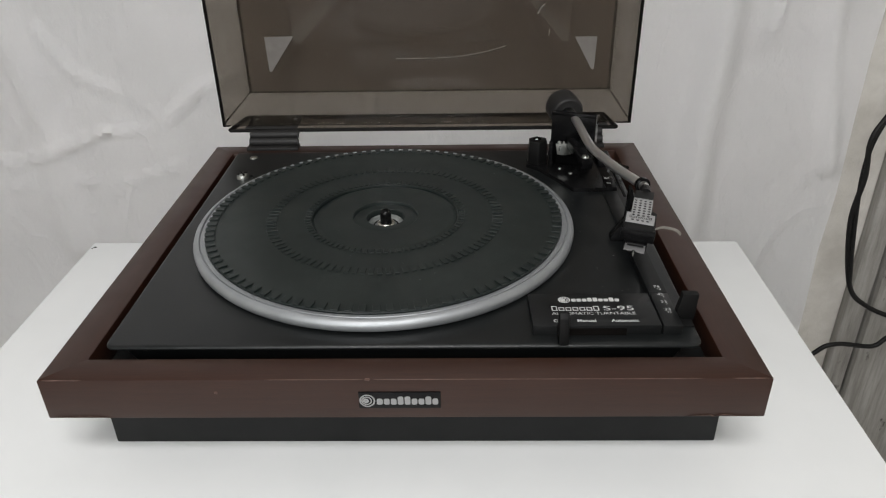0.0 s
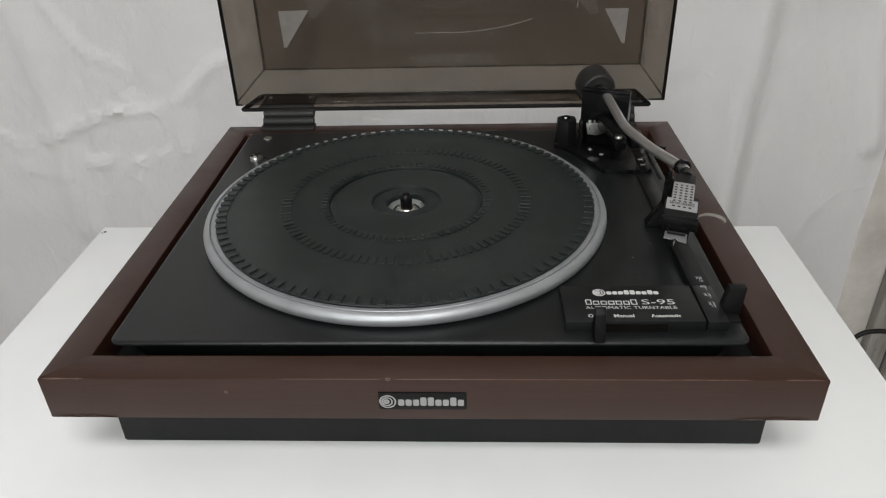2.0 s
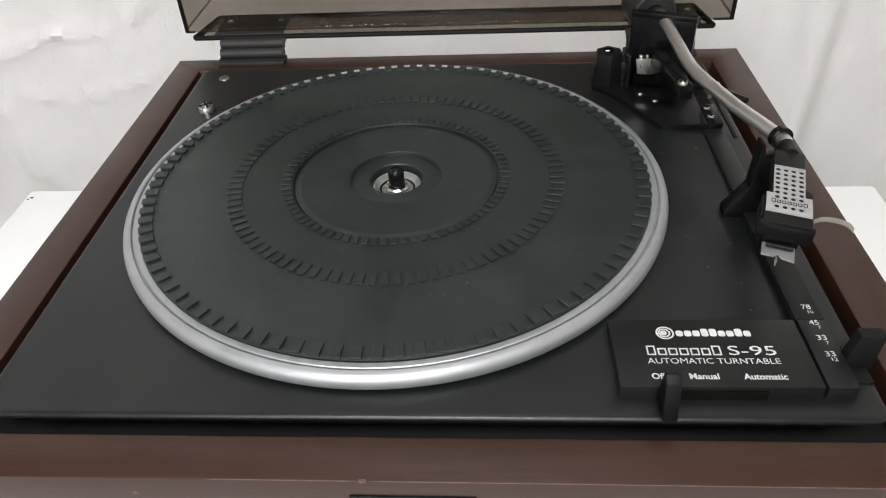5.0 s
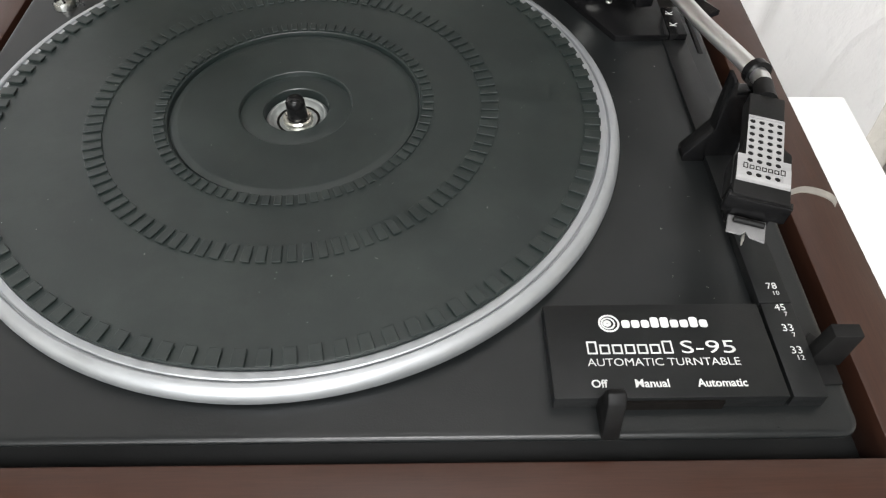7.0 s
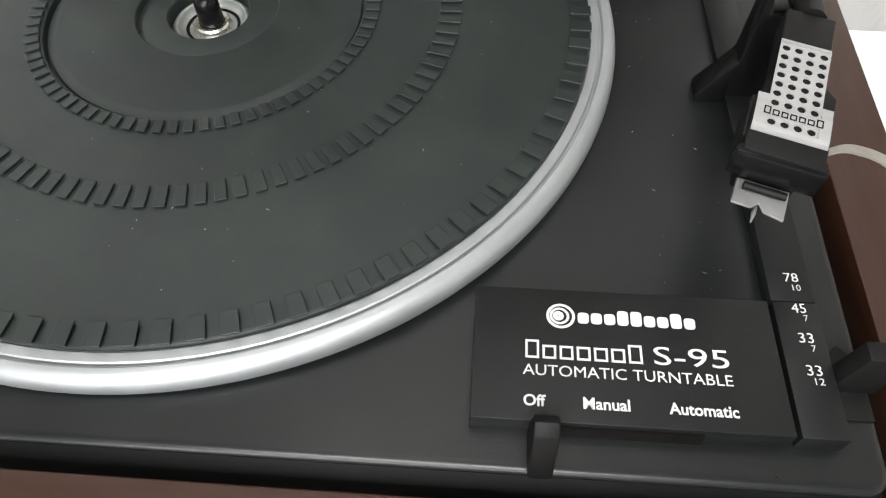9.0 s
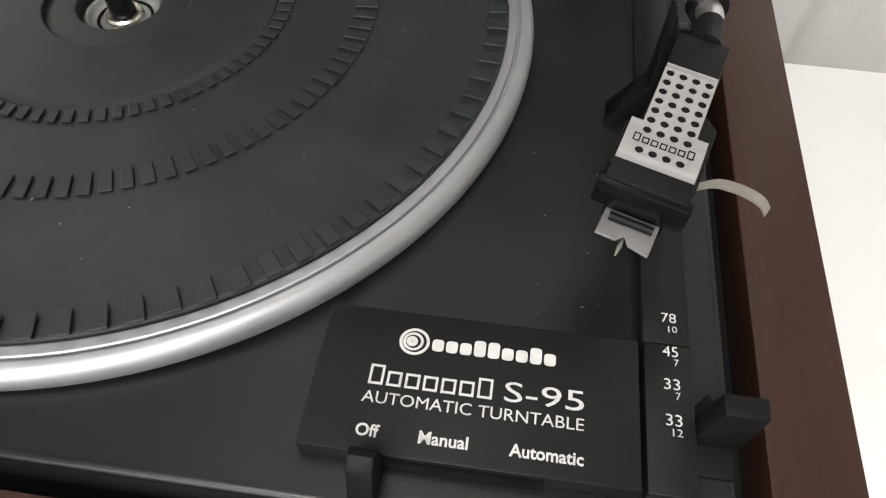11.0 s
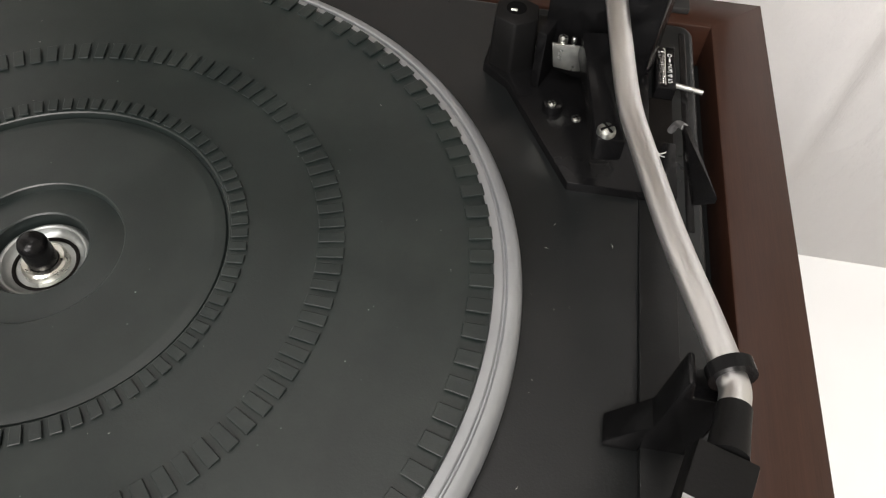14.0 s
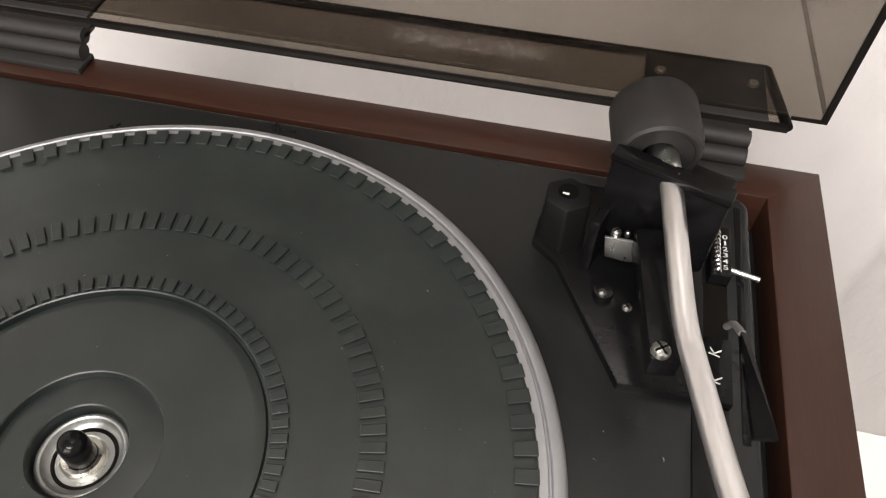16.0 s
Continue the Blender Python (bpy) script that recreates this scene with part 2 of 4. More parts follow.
M_CLOTH, M_PLASTER, M_BOARD = cloth_material(), plaster_material(), board_material()


# ---- mesh helpers ----
def part(name, bm, material, parent=None, label="", angle=35.0):
    me = bpy.data.meshes.new(name)
    bmesh.ops.recalc_face_normals(bm, faces=bm.faces[:])
    bm.to_mesh(me)
    bm.free()
    me.materials.append(material)
    me.polygons.foreach_set("use_smooth", [True] * len(me.polygons))
    me.set_sharp_from_angle(angle=radians(angle))
    ob = new(name, me)
    ob.parent = parent
    if label:
        tagged(ob, label)
    return ob


def bevel_all(bm, width, segments=2, angle=30.0):
    edges = [e for e in bm.edges if len(e.link_faces) == 2 and e.calc_face_angle(0) > radians(angle)]
    if width > 0 and edges:
        bmesh.ops.bevel(bm, geom=edges, offset=width, segments=segments, profile=0.5, affect="EDGES", clamp_overlap=True)


def prism(pts, z0, z1, bevel=0.0, segments=2, m=None, bm=None, top=None):
    """A polygon in the plan drawn up from z0 to z1; top gives another outline for the upper end."""
    mine = bmesh.new()
    lo = [mine.verts.new((x, y, z0)) for x, y in pts]
    hi = [mine.verts.new((x, y, z1)) for x, y in (top or pts)]
    n = len(pts)
    mine.faces.new(lo[::-1]), mine.faces.new(hi)
    for i in range(n):
        mine.faces.new((lo[i], lo[(i + 1) % n], hi[(i + 1) % n], hi[i]))
    bmesh.ops.recalc_face_normals(mine, faces=mine.faces[:])
    bevel_all(mine, bevel, segments)
    return placed(mine, m, bm)


def placed(mine, m=None, bm=None):
    if m is not None:
        mine.transform(m)
    if bm is None:
        return mine
    me = bpy.data.meshes.new("tmp")
    mine.to_mesh(me)
    mine.free()
    bm.from_mesh(me)
    bpy.data.meshes.remove(me)
    return bm


def box(x0, x1, y0, y1, z0, z1, bevel=0.0, segments=2, m=None, bm=None):
    return prism([(x0, y0), (x1, y0), (x1, y1), (x0, y1)], z0, z1, bevel, segments, m, bm)


def revolve(profile, steps=96, m=None, bm=None):
    """Radius and height pairs turned round the z axis."""
    mine = bmesh.new()
    rings = []
    for r, z in profile:
        if r < 1e-6:
            rings.append([mine.verts.new((0, 0, z))])
        else:
            rings.append([mine.verts.new((r * math.cos(2 * math.pi * i / steps), r * math.sin(2 * math.pi * i / steps), z)) for i in range(steps)])
    for a, b in zip(rings, rings[1:]):
        for i in range(steps):
            j = (i + 1) % steps
            q = [a[i % len(a)], a[j % len(a)], b[j % len(b)], b[i % len(b)]]
            q = list(dict.fromkeys(q))
            if len(q) > 2:
                mine.faces.new(q)
    return placed(mine, m, bm)


def tube(points, radius, steps=16, bm=None, flat=1.0, spread=()):
    """A round bar along points; spread gives a radius for each point."""
    mine = bmesh.new()
    pts = [Vector(p) for p in points]
    side, rings = None, []
    for i, p in enumerate(pts):
        d = (pts[min(i + 1, len(pts) - 1)] - pts[max(i - 1, 0)]).normalized()
        if side is None:
            side = d.cross(Vector((0, 0, 1)) if abs(d.z) < 0.9 else Vector((1, 0, 0))).normalized()
        side = (side - d * side.dot(d)).normalized()
        other = d.cross(side)
        r = spread[i] if spread else radius
        rings.append([mine.verts.new(p + side * (r * math.cos(2 * math.pi * k / steps)) + other * (r * flat * math.sin(2 * math.pi * k / steps))) for k in range(steps)])
    for a, b in zip(rings, rings[1:]):
        for k in range(steps):
            mine.faces.new((a[k], a[(k + 1) % steps], b[(k + 1) % steps], b[k]))
    mine.faces.new(rings[0][::-1]), mine.faces.new(rings[-1])
    return placed(mine, None, bm)


def smooth_line(points, n=8):
    """A Catmull-Rom line through points."""
    p = [Vector(q) for q in points]
    p = [2 * p[0] - p[1], *p, 2 * p[-1] - p[-2]]
    out = []
    for a, b, c, d in zip(p, p[1:], p[2:], p[3:]):
        for i in range(n):
            t = i / n
            out.append(0.5 * (2 * b + (c - a) * t + (2 * a - 5 * b + 4 * c - d) * t * t + (3 * b - a - 3 * c + d) * t ** 3))
    return out + [p[-2]]


def round_rect(x0, x1, y0, y1, r, n=6):
    out = []
    for cx, cy, a0 in ((x1 - r, y0 + r, -90), (x1 - r, y1 - r, 0), (x0 + r, y1 - r, 90), (x0 + r, y0 + r, 180)):
        for i in range(n + 1):
            a = radians(a0 + 90 * i / n)
            out.append((cx + r * math.cos(a), cy + r * math.sin(a)))
    return out


def loft(outlines):
    """Outlines of equal length, each with its height, skinned and capped."""
    mine = bmesh.new()
    rings = [[mine.verts.new((x, y, z)) for x, y in pts] for pts, z in outlines]
    n = len(rings[0])
    for a, b in zip(rings, rings[1:]):
        for i in range(n):
            mine.faces.new((a[i], a[(i + 1) % n], b[(i + 1) % n], b[i]))
    mine.faces.new(rings[0][::-1]), mine.faces.new(rings[-1])
    return mine


def lettering(words, x0, x1, y0, y1, m, depth=0.00012, bold=0.0):
    """Text fitted into a rectangle of the plane of m."""
    c = bpy.data.curves.new("words", "FONT")
    c.body, c.size, c.extrude, c.resolution_u, c.offset = words, 1.0, 0.0, 3, bold
    ob = new("words", c)
    me = bpy.data.meshes.new_from_object(ob.evaluated_get(bpy.context.evaluated_depsgraph_get()))
    bpy.data.objects.remove(ob)
    bpy.data.curves.remove(c)
    mine = bmesh.new()
    mine.from_mesh(me)
    bpy.data.meshes.remove(me)
    xs, ys = [v.co.x for v in mine.verts], [v.co.y for v in mine.verts]
    sx, sy = (x1 - x0) / (max(xs) - min(xs)), (y1 - y0) / (max(ys) - min(ys))
    bx, by = min(xs), min(ys)
    for v in mine.verts:
        v.co = (x0 + (v.co.x - bx) * sx, y0 + (v.co.y - by) * sy, depth)
    mine.transform(m)
    return mine


def bars(parent, material, n, x0, x1, y0, y1, m, tall=(), depth=0.00015, fill=0.72, stroke=0.0):
    """A row of plain letter-sized bars, each a part; with a stroke they are hollow."""
    w = (x1 - x0) / n
    for i in range(n):
        a, b = x0 + i * w + w * (1 - fill) / 2, x0 + (i + 1) * w - w * (1 - fill) / 2
        top = y1 if i in tall or not tall else y0 + (y1 - y0) * 0.74
        if stroke:
            mine = box(a, b, y0, y0 + stroke, 0, depth, 0, 1, m)
            box(a, b, top - stroke, top, 0, depth, 0, 1, m, mine)
            box(a, a + stroke, y0 + stroke, top - stroke, 0, depth, 0, 1, m, mine)
            box(b - stroke, b, y0 + stroke, top - stroke, 0, depth, 0, 1, m, mine)
        else:
            mine = prism(round_rect(a, b, y0, top, min(b - a, top - y0) * 0.3, 3), 0, depth, 0, 1, m)
        part("letter_bar", mine, material, parent)


def emblem(cx, cy, r, m, depth=0.00015):
    """A disc of three rings, each open on one side."""
    mine = bmesh.new()
    for k, (ro, ri) in enumerate(((1.0, 0.80), (0.68, 0.50), (0.38, 0.0))):
        ox = r * 0.08 * k
        steps = 40
        vs = []
        for i in range(steps):
            a = 2 * math.pi * i / steps
            vs.append([mine.verts.new(m @ Vector((cx - ox + r * q * math.cos(a), cy + r * q * math.sin(a), depth))) for q in (ro, max(ri, 0.04))])
        for i in range(steps):
            a, b = vs[i], vs[(i + 1) % steps]
            mine.faces.new((a[0], b[0], b[1], a[1]))
    return mine


def empty(name, label, category, kind="", group=""):
    return tagged(new(name), label, category, group, kind)

# ---- room ----
def slab(name, dims, material, label):
    return tagged(part(name, box(*dims, 0.0), material), label, "wall" if "wall" in name else name.split("_")[0], kind="structure")


slab("floor", (-1.7, 1.7, -2.3, 0.55, -0.80, -0.75), M_FLOOR, "plain grey tiled floor under the table")
# unseen ceiling and three walls added to bounce light; grey ceiling dims reflections
slab("ceiling", (-1.7, 1.7, -2.3, 0.55, 1.70, 1.75), M_CEIL, "added unseen ceiling, grey to dim reflections")
slab("wall_west", (-1.7, -1.6, -2.2, 0.36, -0.75, 1.70), M_ROOM, "added unseen cream side wall")
slab("wall_east", (1.6, 1.7, -2.2, 0.36, -0.75, 1.70), M_ROOM, "added unseen cream side wall")
slab("wall_south", (-1.7, 1.7, -2.3, -2.2, -0.75, 1.70), M_ROOM, "added unseen cream wall behind the camera")
slab("wall_north", (-1.7, 1.7, 0.36, 0.46, -0.75, 1.70), M_PLASTER, "rough stained plaster wall behind the hanging sheet")

frame_post = empty("trim", "weathered grey painted door post boards on the plaster wall", "trim", "structure")
for x0, x1, y0 in ((0.556, 0.583, 0.342), (0.586, 0.612, 0.334), (0.615, 0.70, 0.345)):
    part("board", box(x0, x1, y0, 0.36, -0.75, 1.70, 0.003), M_BOARD, frame_post)


# ---- hanging sheet ----
def fold(x, z, line, width, height):
    """Height of one crease along a broken line at (x, z)."""
    best, side = 9.0, 0.0
    for (ax, az), (bx, bz) in zip(line, line[1:]):
        dx, dz = bx - ax, bz - az
        t = max(0.0, min(1.0, ((x - ax) * dx + (z - az) * dz) / (dx * dx + dz * dz)))
        px, pz = x - ax - t * dx, z - az - t * dz
        d = math.hypot(px, pz)
        if d < best:
            best, side = d, (px * dz - pz * dx) / math.hypot(dx, dz)
    return height * math.exp(-(best / width) ** 2) * (1.0 + 0.7 * max(-1.0, min(1.0, side / width)))


FOLDS = [
    ([(-0.50, 0.42), (-0.461, 0.17), (-0.444, 0.01), (-0.446, -0.12)], 0.022, 0.010),
    ([(-0.56, 0.03), (-0.504, -0.010), (-0.450, 0.009), (-0.384, 0.033), (-0.33, 0.036)], 0.008, 0.006),
    ([(-0.433, -0.027), (-0.387, -0.036), (-0.30, -0.013)], 0.006, 0.004),
    ([(-0.51, -0.04), (-0.455, -0.045)], 0.006, 0.004),
    ([(-0.305, 0.045), (-0.262, 0.083), (-0.22, 0.10)], 0.010, 0.006),
    ([(0.338, 0.6), (0.326, 0.15), (0.322, -0.04), (0.314, -0.25)], 0.024, 0.018),
    ([(0.395, 0.6), (0.386, 0.19), (0.380, 0.14)], 0.010, 0.006),
    ([(0.445, 0.35), (0.445, 0.15), (0.478, -0.02)], 0.014, 0.009),
    ([(-0.08, 0.6), (-0.075, 0.2), (-0.07, 0.05)], 0.016, 0.008),
    ([(0.10, 0.6), (0.13, 0.25), (0.12, 0.0)], 0.03, 0.008),
    ([(-0.43, 0.15), (-0.40, 0.10), (-0.36, 0.08)], 0.012, 0.004),
]


def sheet():
    mine = bmesh.new()
    x0, x1, z0, z1, nx, nz = -1.25, 0.492, -0.74, 1.15, 330, 240
    grid = []
    for j in range(nz + 1):
        row = []
        z = z0 + (z1 - z0) * j / nz
        for i in range(nx + 1):
            x = x0 + (x1 - x0) * i / nx
            if i == nx:
                x += 0.006 * noise.noise(Vector((3.1, 0.0, z * 9)))
            y = 0.326
            y -= 0.012 * noise.noise(Vector((x * 5.5, 1.7, z * 0.9)))
            y -= 0.005 * noise.noise(Vector((x * 9.0 + z * 3, 4.2, z * 7.0)))
            y -= 0.0035 * abs(noise.noise(Vector((x * 17.0, 8.8, z * 13.0 + x * 5))))
            for line, w, h in FOLDS:
                y -= fold(x, z, line, w * (0.95 if h > 0.007 else 0.5), h * 1.1)
            row.append(mine.verts.new((x, min(y, 0.352), z)))
        grid.append(row)
    for a, b in zip(grid, grid[1:]):
        for i in range(nx):
            mine.faces.new((a[i], a[i + 1], b[i + 1], b[i]))
    bmesh.ops.solidify(mine, geom=mine.faces[:], thickness=0.001)
    return mine


tagged(part("hanging_sheet", sheet(), M_CLOTH, angle=80), "creased white cotton sheet hung behind the table as a backdrop", "sheet")


# ---- cable ----
def cable():
    mine = tube(smooth_line([(0.62, 0.330, 0.16), (0.545, 0.315, 0.085), (0.513, 0.305, 0.045), (0.500, 0.300, 0.018), (0.505, 0.300, -0.025), (0.503, 0.300, -0.086),
                             (0.524, 0.300, -0.172), (0.553, 0.300, -0.204), (0.600, 0.300, -0.226), (0.622, 0.30, -0.238), (0.594, 0.300, -0.254), (0.577, 0.300, -0.268),
                             (0.532, 0.300, -0.264), (0.507, 0.300, -0.276), (0.47, 0.30, -0.33), (0.45, 0.29, -0.45)]), 0.0031, 10)
    return tube(smooth_line([(0.62, 0.333, 0.165), (0.540, 0.318, 0.072), (0.508, 0.303, 0.03), (0.503, 0.303, -0.02), (0.508, 0.297, -0.09), (0.521, 0.297, -0.165)]), 0.0026, 10, mine)


tagged(part("power_cable", cable(), M_CABLE), "black rubber power cable looped in front of the plaster wall", "cable")


# ---- table ----
table = empty("table", "plain white laminate table with square edges", "table")
part("tabletop", prism([(-0.3085, -0.46), (0.2790, -0.46), (0.2870, 0.1030), (-0.3080, 0.1085)], -0.030, 0.0, 0.0018), M_TABLE, table)
for x in (-0.28, 0.255):
    for y in (-0.43, 0.075):
        part("leg", box(x - 0.02, x + 0.02, y - 0.02, y + 0.02, -0.75, -0.030, 0.003), M_TABLE, table)
for x, y, r in ((-0.3025, 0.0985, 0.0014), (-0.3045, 0.0965, 0.0008), (-0.292, -0.263, 0.0016), (0.1555, -0.2595, 0.0018)):
    tagged(part("table_chip", prism([(x + r * (1.3 if k % 2 else 0.7) * math.cos(k), y + r * 0.6 * math.sin(k)) for k in range(6)], 0.0001, 0.0005), M_EDGE, table), "dark chip in the white laminate")

# ---- turntable ----
deck_unit = empty("turntable", "black automatic turntable in a dark brown wooden plinth, lid open", "turntable")
WOOD_Z = 0.0675
part("base", box(-0.1803, 0.1880, -0.1525, 0.156, 0.0, 0.050, 0.0015), M_BASE, deck_unit, "matt black box base set back under the plinth")
OUT, INN = (-0.2004, 0.2018, -0.1750, 0.1772), (-0.1797, 0.1800, -0.1560, 0.1580)


def rail(name, pts, material, label):
    mine = prism(pts, 0.040, WOOD_Z)
    bmesh.ops.bevel(mine, geom=[e for e in mine.edges if e.calc_length() > 0.2], offset=0.0009, segments=2, profile=0.5, affect="EDGES")
    return part(name, mine, material, deck_unit, label)


rail("front_rail", [(OUT[0], OUT[2]), (OUT[1], OUT[2]), (INN[1], INN[2]), (INN[0], INN[2])], M_WOOD_X, "dark brown front rail with chipped lower corners")
rail("back_rail", [(INN[0], INN[3]), (INN[1], INN[3]), (OUT[1], OUT[3]), (OUT[0], OUT[3])], M_WOOD_X, "")
rail("side_rail", [(OUT[0], OUT[2]), (INN[0], INN[2]), (INN[0], INN[3]), (OUT[0], OUT[3])], M_WOOD_Y, "")
rail("side_rail", [(INN[1], INN[2]), (OUT[1], OUT[2]), (OUT[1], OUT[3]), (INN[1], INN[3])], M_WOOD_Y, "")


def chip(x0, x1, seed):
    """Ragged torn veneer along the lower front edge."""
    rng = random.Random(seed)
    mine = bmesh.new()
    n = 16
    top, low = [], []
    for i in range(n + 1):
        x = x0 + (x1 - x0) * i / n
        h = 0.0019 * rng.random() * math.sin(math.pi * min(1, (i + 0.6) / n)) + 0.0003
        top.append(mine.verts.new((x, -0.17535, 0.0404 + h)))
        low.append(mine.verts.new((x, -0.1740, 0.0396)))
    for i in range(n):
        mine.faces.new((low[i], low[i + 1], top[i + 1], top[i]))
    return mine


part("veneer_chip", chip(-0.197, -0.165, 3), M_CHIP, deck_unit, "pale raw chipped veneer edge")
part("veneer_chip", chip(0.160, 0.198, 5), M_CHIP, deck_unit, "pale raw chipped veneer edge")



def edge_shine_and_wear(x0, x1, seed, most):
    """Pale line that draws the upper front edge's highlight, and its rubbed corners."""
    rng = random.Random(seed)
    n = max(6, int((x1 - x0) / 0.004))
    pts = [(x0 + (x1 - x0) * i / n, -0.17478, 0.06722) for i in range(n + 1)]
    return tube(pts, most, 6, spread=[most * (0.12 if i in (0, n) else rng.uniform(0.65, 1.0)) for i in range(n + 1)])


for x0, x1, seed, most in ((-0.198, -0.176, 2, 0.00042), (-0.075, -0.020, 6, 0.00024), (-0.0195, -0.0165, 7, 0.0010), (-0.015, 0.165, 8, 0.00026), (0.180, 0.200, 9, 0.00042)):
    part("edge_shine_and_wear", edge_shine_and_wear(x0, x1, seed, most), M_WORN_SHINE, deck_unit)
part("dent", revolve([(0, 0.0003), (0.0007, 0.0003), (0.0010, 0.0)], 10, Matrix.Translation((-0.1025, -0.17505, 0.0585)) @ pose(0, 0, 0, 90, 0, 0)), M_WORN_SHINE, deck_unit)

badge_m = Matrix(((1, 0, 0, 0), (0, 0, -1, -0.1757), (0, 1, 0, 0), (0, 0, 0, 1)))
badge = part("badge", box(-0.0236, 0.0219, -0.1757, -0.1740, 0.0475, 0.0590, 0.0004), M_BLACK, deck_unit, "small black plastic badge with a white ring emblem")
part("emblem", emblem(-0.0188, 0.0531, 0.0044, badge_m), M_FACE, badge)
bars(badge, M_FACE, 9, -0.0138, 0.0208, 0.0503, 0.0560, badge_m, (3, 4, 7), fill=0.84)

# deck
DECK_Z = 0.0715


def deck_mesh():
    out = []
    for inset, z in ((0.012, 0.052), (0.008, 0.0640), (0.0016, 0.0686), (0.0002, 0.0692), (0.0, 0.0698), (0.0002, 0.0706), (0.0007, 0.0711), (0.0014, 0.0714), (0.0022, DECK_Z), (0.0030, DECK_Z)):
        out.append((round_rect(-0.1730 + inset, 0.1712 - inset, -0.1505 + inset, 0.1515 - inset, 0.0062 - min(inset, 0.0045), 5), z))
    return loft(out)


deck = part("deck_plate", deck_mesh(), M_DECK, deck_unit, "black painted metal deck with rounded edges and dust", 60)


def screw(x, y, z, r, h, parent, material, name="screw", label=""):
    at = Matrix.Translation((x, y, z))
    mine = revolve([(0, -0.001), (r, -0.001), (r, h * 0.35), (r * 0.86, h * 0.75), (r * 0.5, h), (0, h * 1.05)], 20, at)
    ob = part(name, mine, material, parent, label)
    slot = box(-r * 0.8, r * 0.8, -r * 0.11, r * 0.11, h * 0.9, h * 1.1, 0, 1, at @ pose(0, 0, 0, 0, 0, 35))
    box(-r * 0.11, r * 0.11, -r * 0.8, r * 0.8, h * 0.9, h * 1.1, 0, 1, at @ pose(0, 0, 0, 0, 0, 35), slot)
    part("slot", slot, M_BLACK, ob if parent is deck_unit else parent)
    return ob


screw(-0.1530, 0.0915, DECK_Z, 0.0052, 0.0042, deck_unit, M_ZINC, "transit_screw", "bright zinc transit screw")
part("plug", revolve([(0, 0), (0.0036, 0), (0.0034, 0.0008), (0.0024, 0.001), (0, 0.0007)], 20, Matrix.Translation((-0.1545, 0.1370, DECK_Z))), M_ZINC, deck_unit)

# platter
CX, CY = -0.0215, -0.0008
centre = Matrix.Translation((CX, CY, 0))
platter = part("platter", revolve([(0.060, 0.0730), (0.1366, 0.0725), (0.1376, 0.0728), (0.1383, 0.0738), (0.1385, 0.0752), (0.1384, 0.0765), (0.1380, 0.0776), (0.1373, 0.0786), (0.1363, 0.0794), (0.1351, 0.0798), (0.1341, 0.0799),
                                   (0.1337, 0.0796), (0.1335, 0.0785), (0.1330, 0.0785), (0.1328, 0.0794), (0.1324, 0.0797), (0.1300, 0.0797), (0.1292, 0.0786), (0.060, 0.0786)], 192, centre), M_SILVER, deck_unit, "silver metal platter rim with one fine groove")
MAT_Z = 0.0812
part("mat", revolve([(0.0138, 0.0735), (0.0139, 0.0784), (0.0143, 0.0788), (0.0215, 0.0787), (0.0234, 0.0780), (0.0238, 0.0780), (0.0241, 0.0800), (0.0245, 0.0803), (0.0248, 0.0803), (0.0492, 0.0803), (0.0500, 0.0803), (0.0526, 0.0796), (0.0531, 0.0786), (0.0536, 0.0786), (0.0538, 0.0809), (0.0542, MAT_Z), (0.0545, MAT_Z),
                     (0.1284, MAT_Z), (0.1288, MAT_Z), (0.1295, 0.0809), (0.1297, 0.0804), (0.1292, 0.0788)], 192, centre), M_RUBBER, platter, "black rubber mat with rings of raised pads", 25)


def pad_mesh(r0, r1, width, z0, z1, name):
    bm = prism([(r0, -width * 0.47), (r1, -width / 2), (r1, width / 2), (r0, width * 0.47)], z1 - 0.00055, z1, 0.00024, 2)
    # a narrower foot under the pad leaves a fine dark joint round it
    n = 0.0005
    prism([(r0 + n, -width * 0.47 + n), (r1 - n, -width / 2 + n), (r1 - n, width / 2 - n), (r0 + n, width * 0.47 - n)], z0, z1 - 0.0002, 0, 1, None, bm)
    me = bpy.data.meshes.new(name)
    bm.to_mesh(me)
    bm.free()
    me.materials.append(M_RUBBER)
    return me


for count, me in ((97, pad_mesh(0.1228, 0.1298, 0.0047, 0.0797, 0.0825, "rim pad")), (97, pad_mesh(0.0796, 0.0872, 0.0035, 0.0808, 0.0822, "middle pad")), (79, pad_mesh(0.0546, 0.0595, 0.0030, 0.0808, 0.0822, "inner pad"))):
    for k in range(count):
        ob = new("pad", me)
        ob.parent = platter
        ob.matrix_basis = centre @ pose(0, 0, 0, 0, 0, 1.3 + 360 * k / count)

cup = part("hub_cup", revolve([(0.0138, 0.0736), (0.0132, 0.0742), (0.0128, 0.0750), (0.0121, 0.0753), (0.0115, 0.0750), (0.0110, 0.0738), (0.0104, 0.0730), (0.0088, 0.0724), (0.0064, 0.0722), (0.0060, 0.0728), (0.0, 0.0728)], 64, centre), M_CUP, platter, "bright metal hub cup round the spindle")
# thin dark ring laid on the cup floor, no groove cut
part("cup_dark_ring", revolve([(0.0094, 0.0729), (0.0092, 0.07305), (0.0086, 0.07300), (0.0083, 0.0727)], 48, centre), M_EDGE, platter)
part("collar", revolve([(0.0066, 0.0722), (0.0065, 0.0744), (0.0058, 0.0751), (0.0045, 0.0749), (0.0044, 0.0724)], 40, centre), M_BRASS, platter, "pale brass collar")
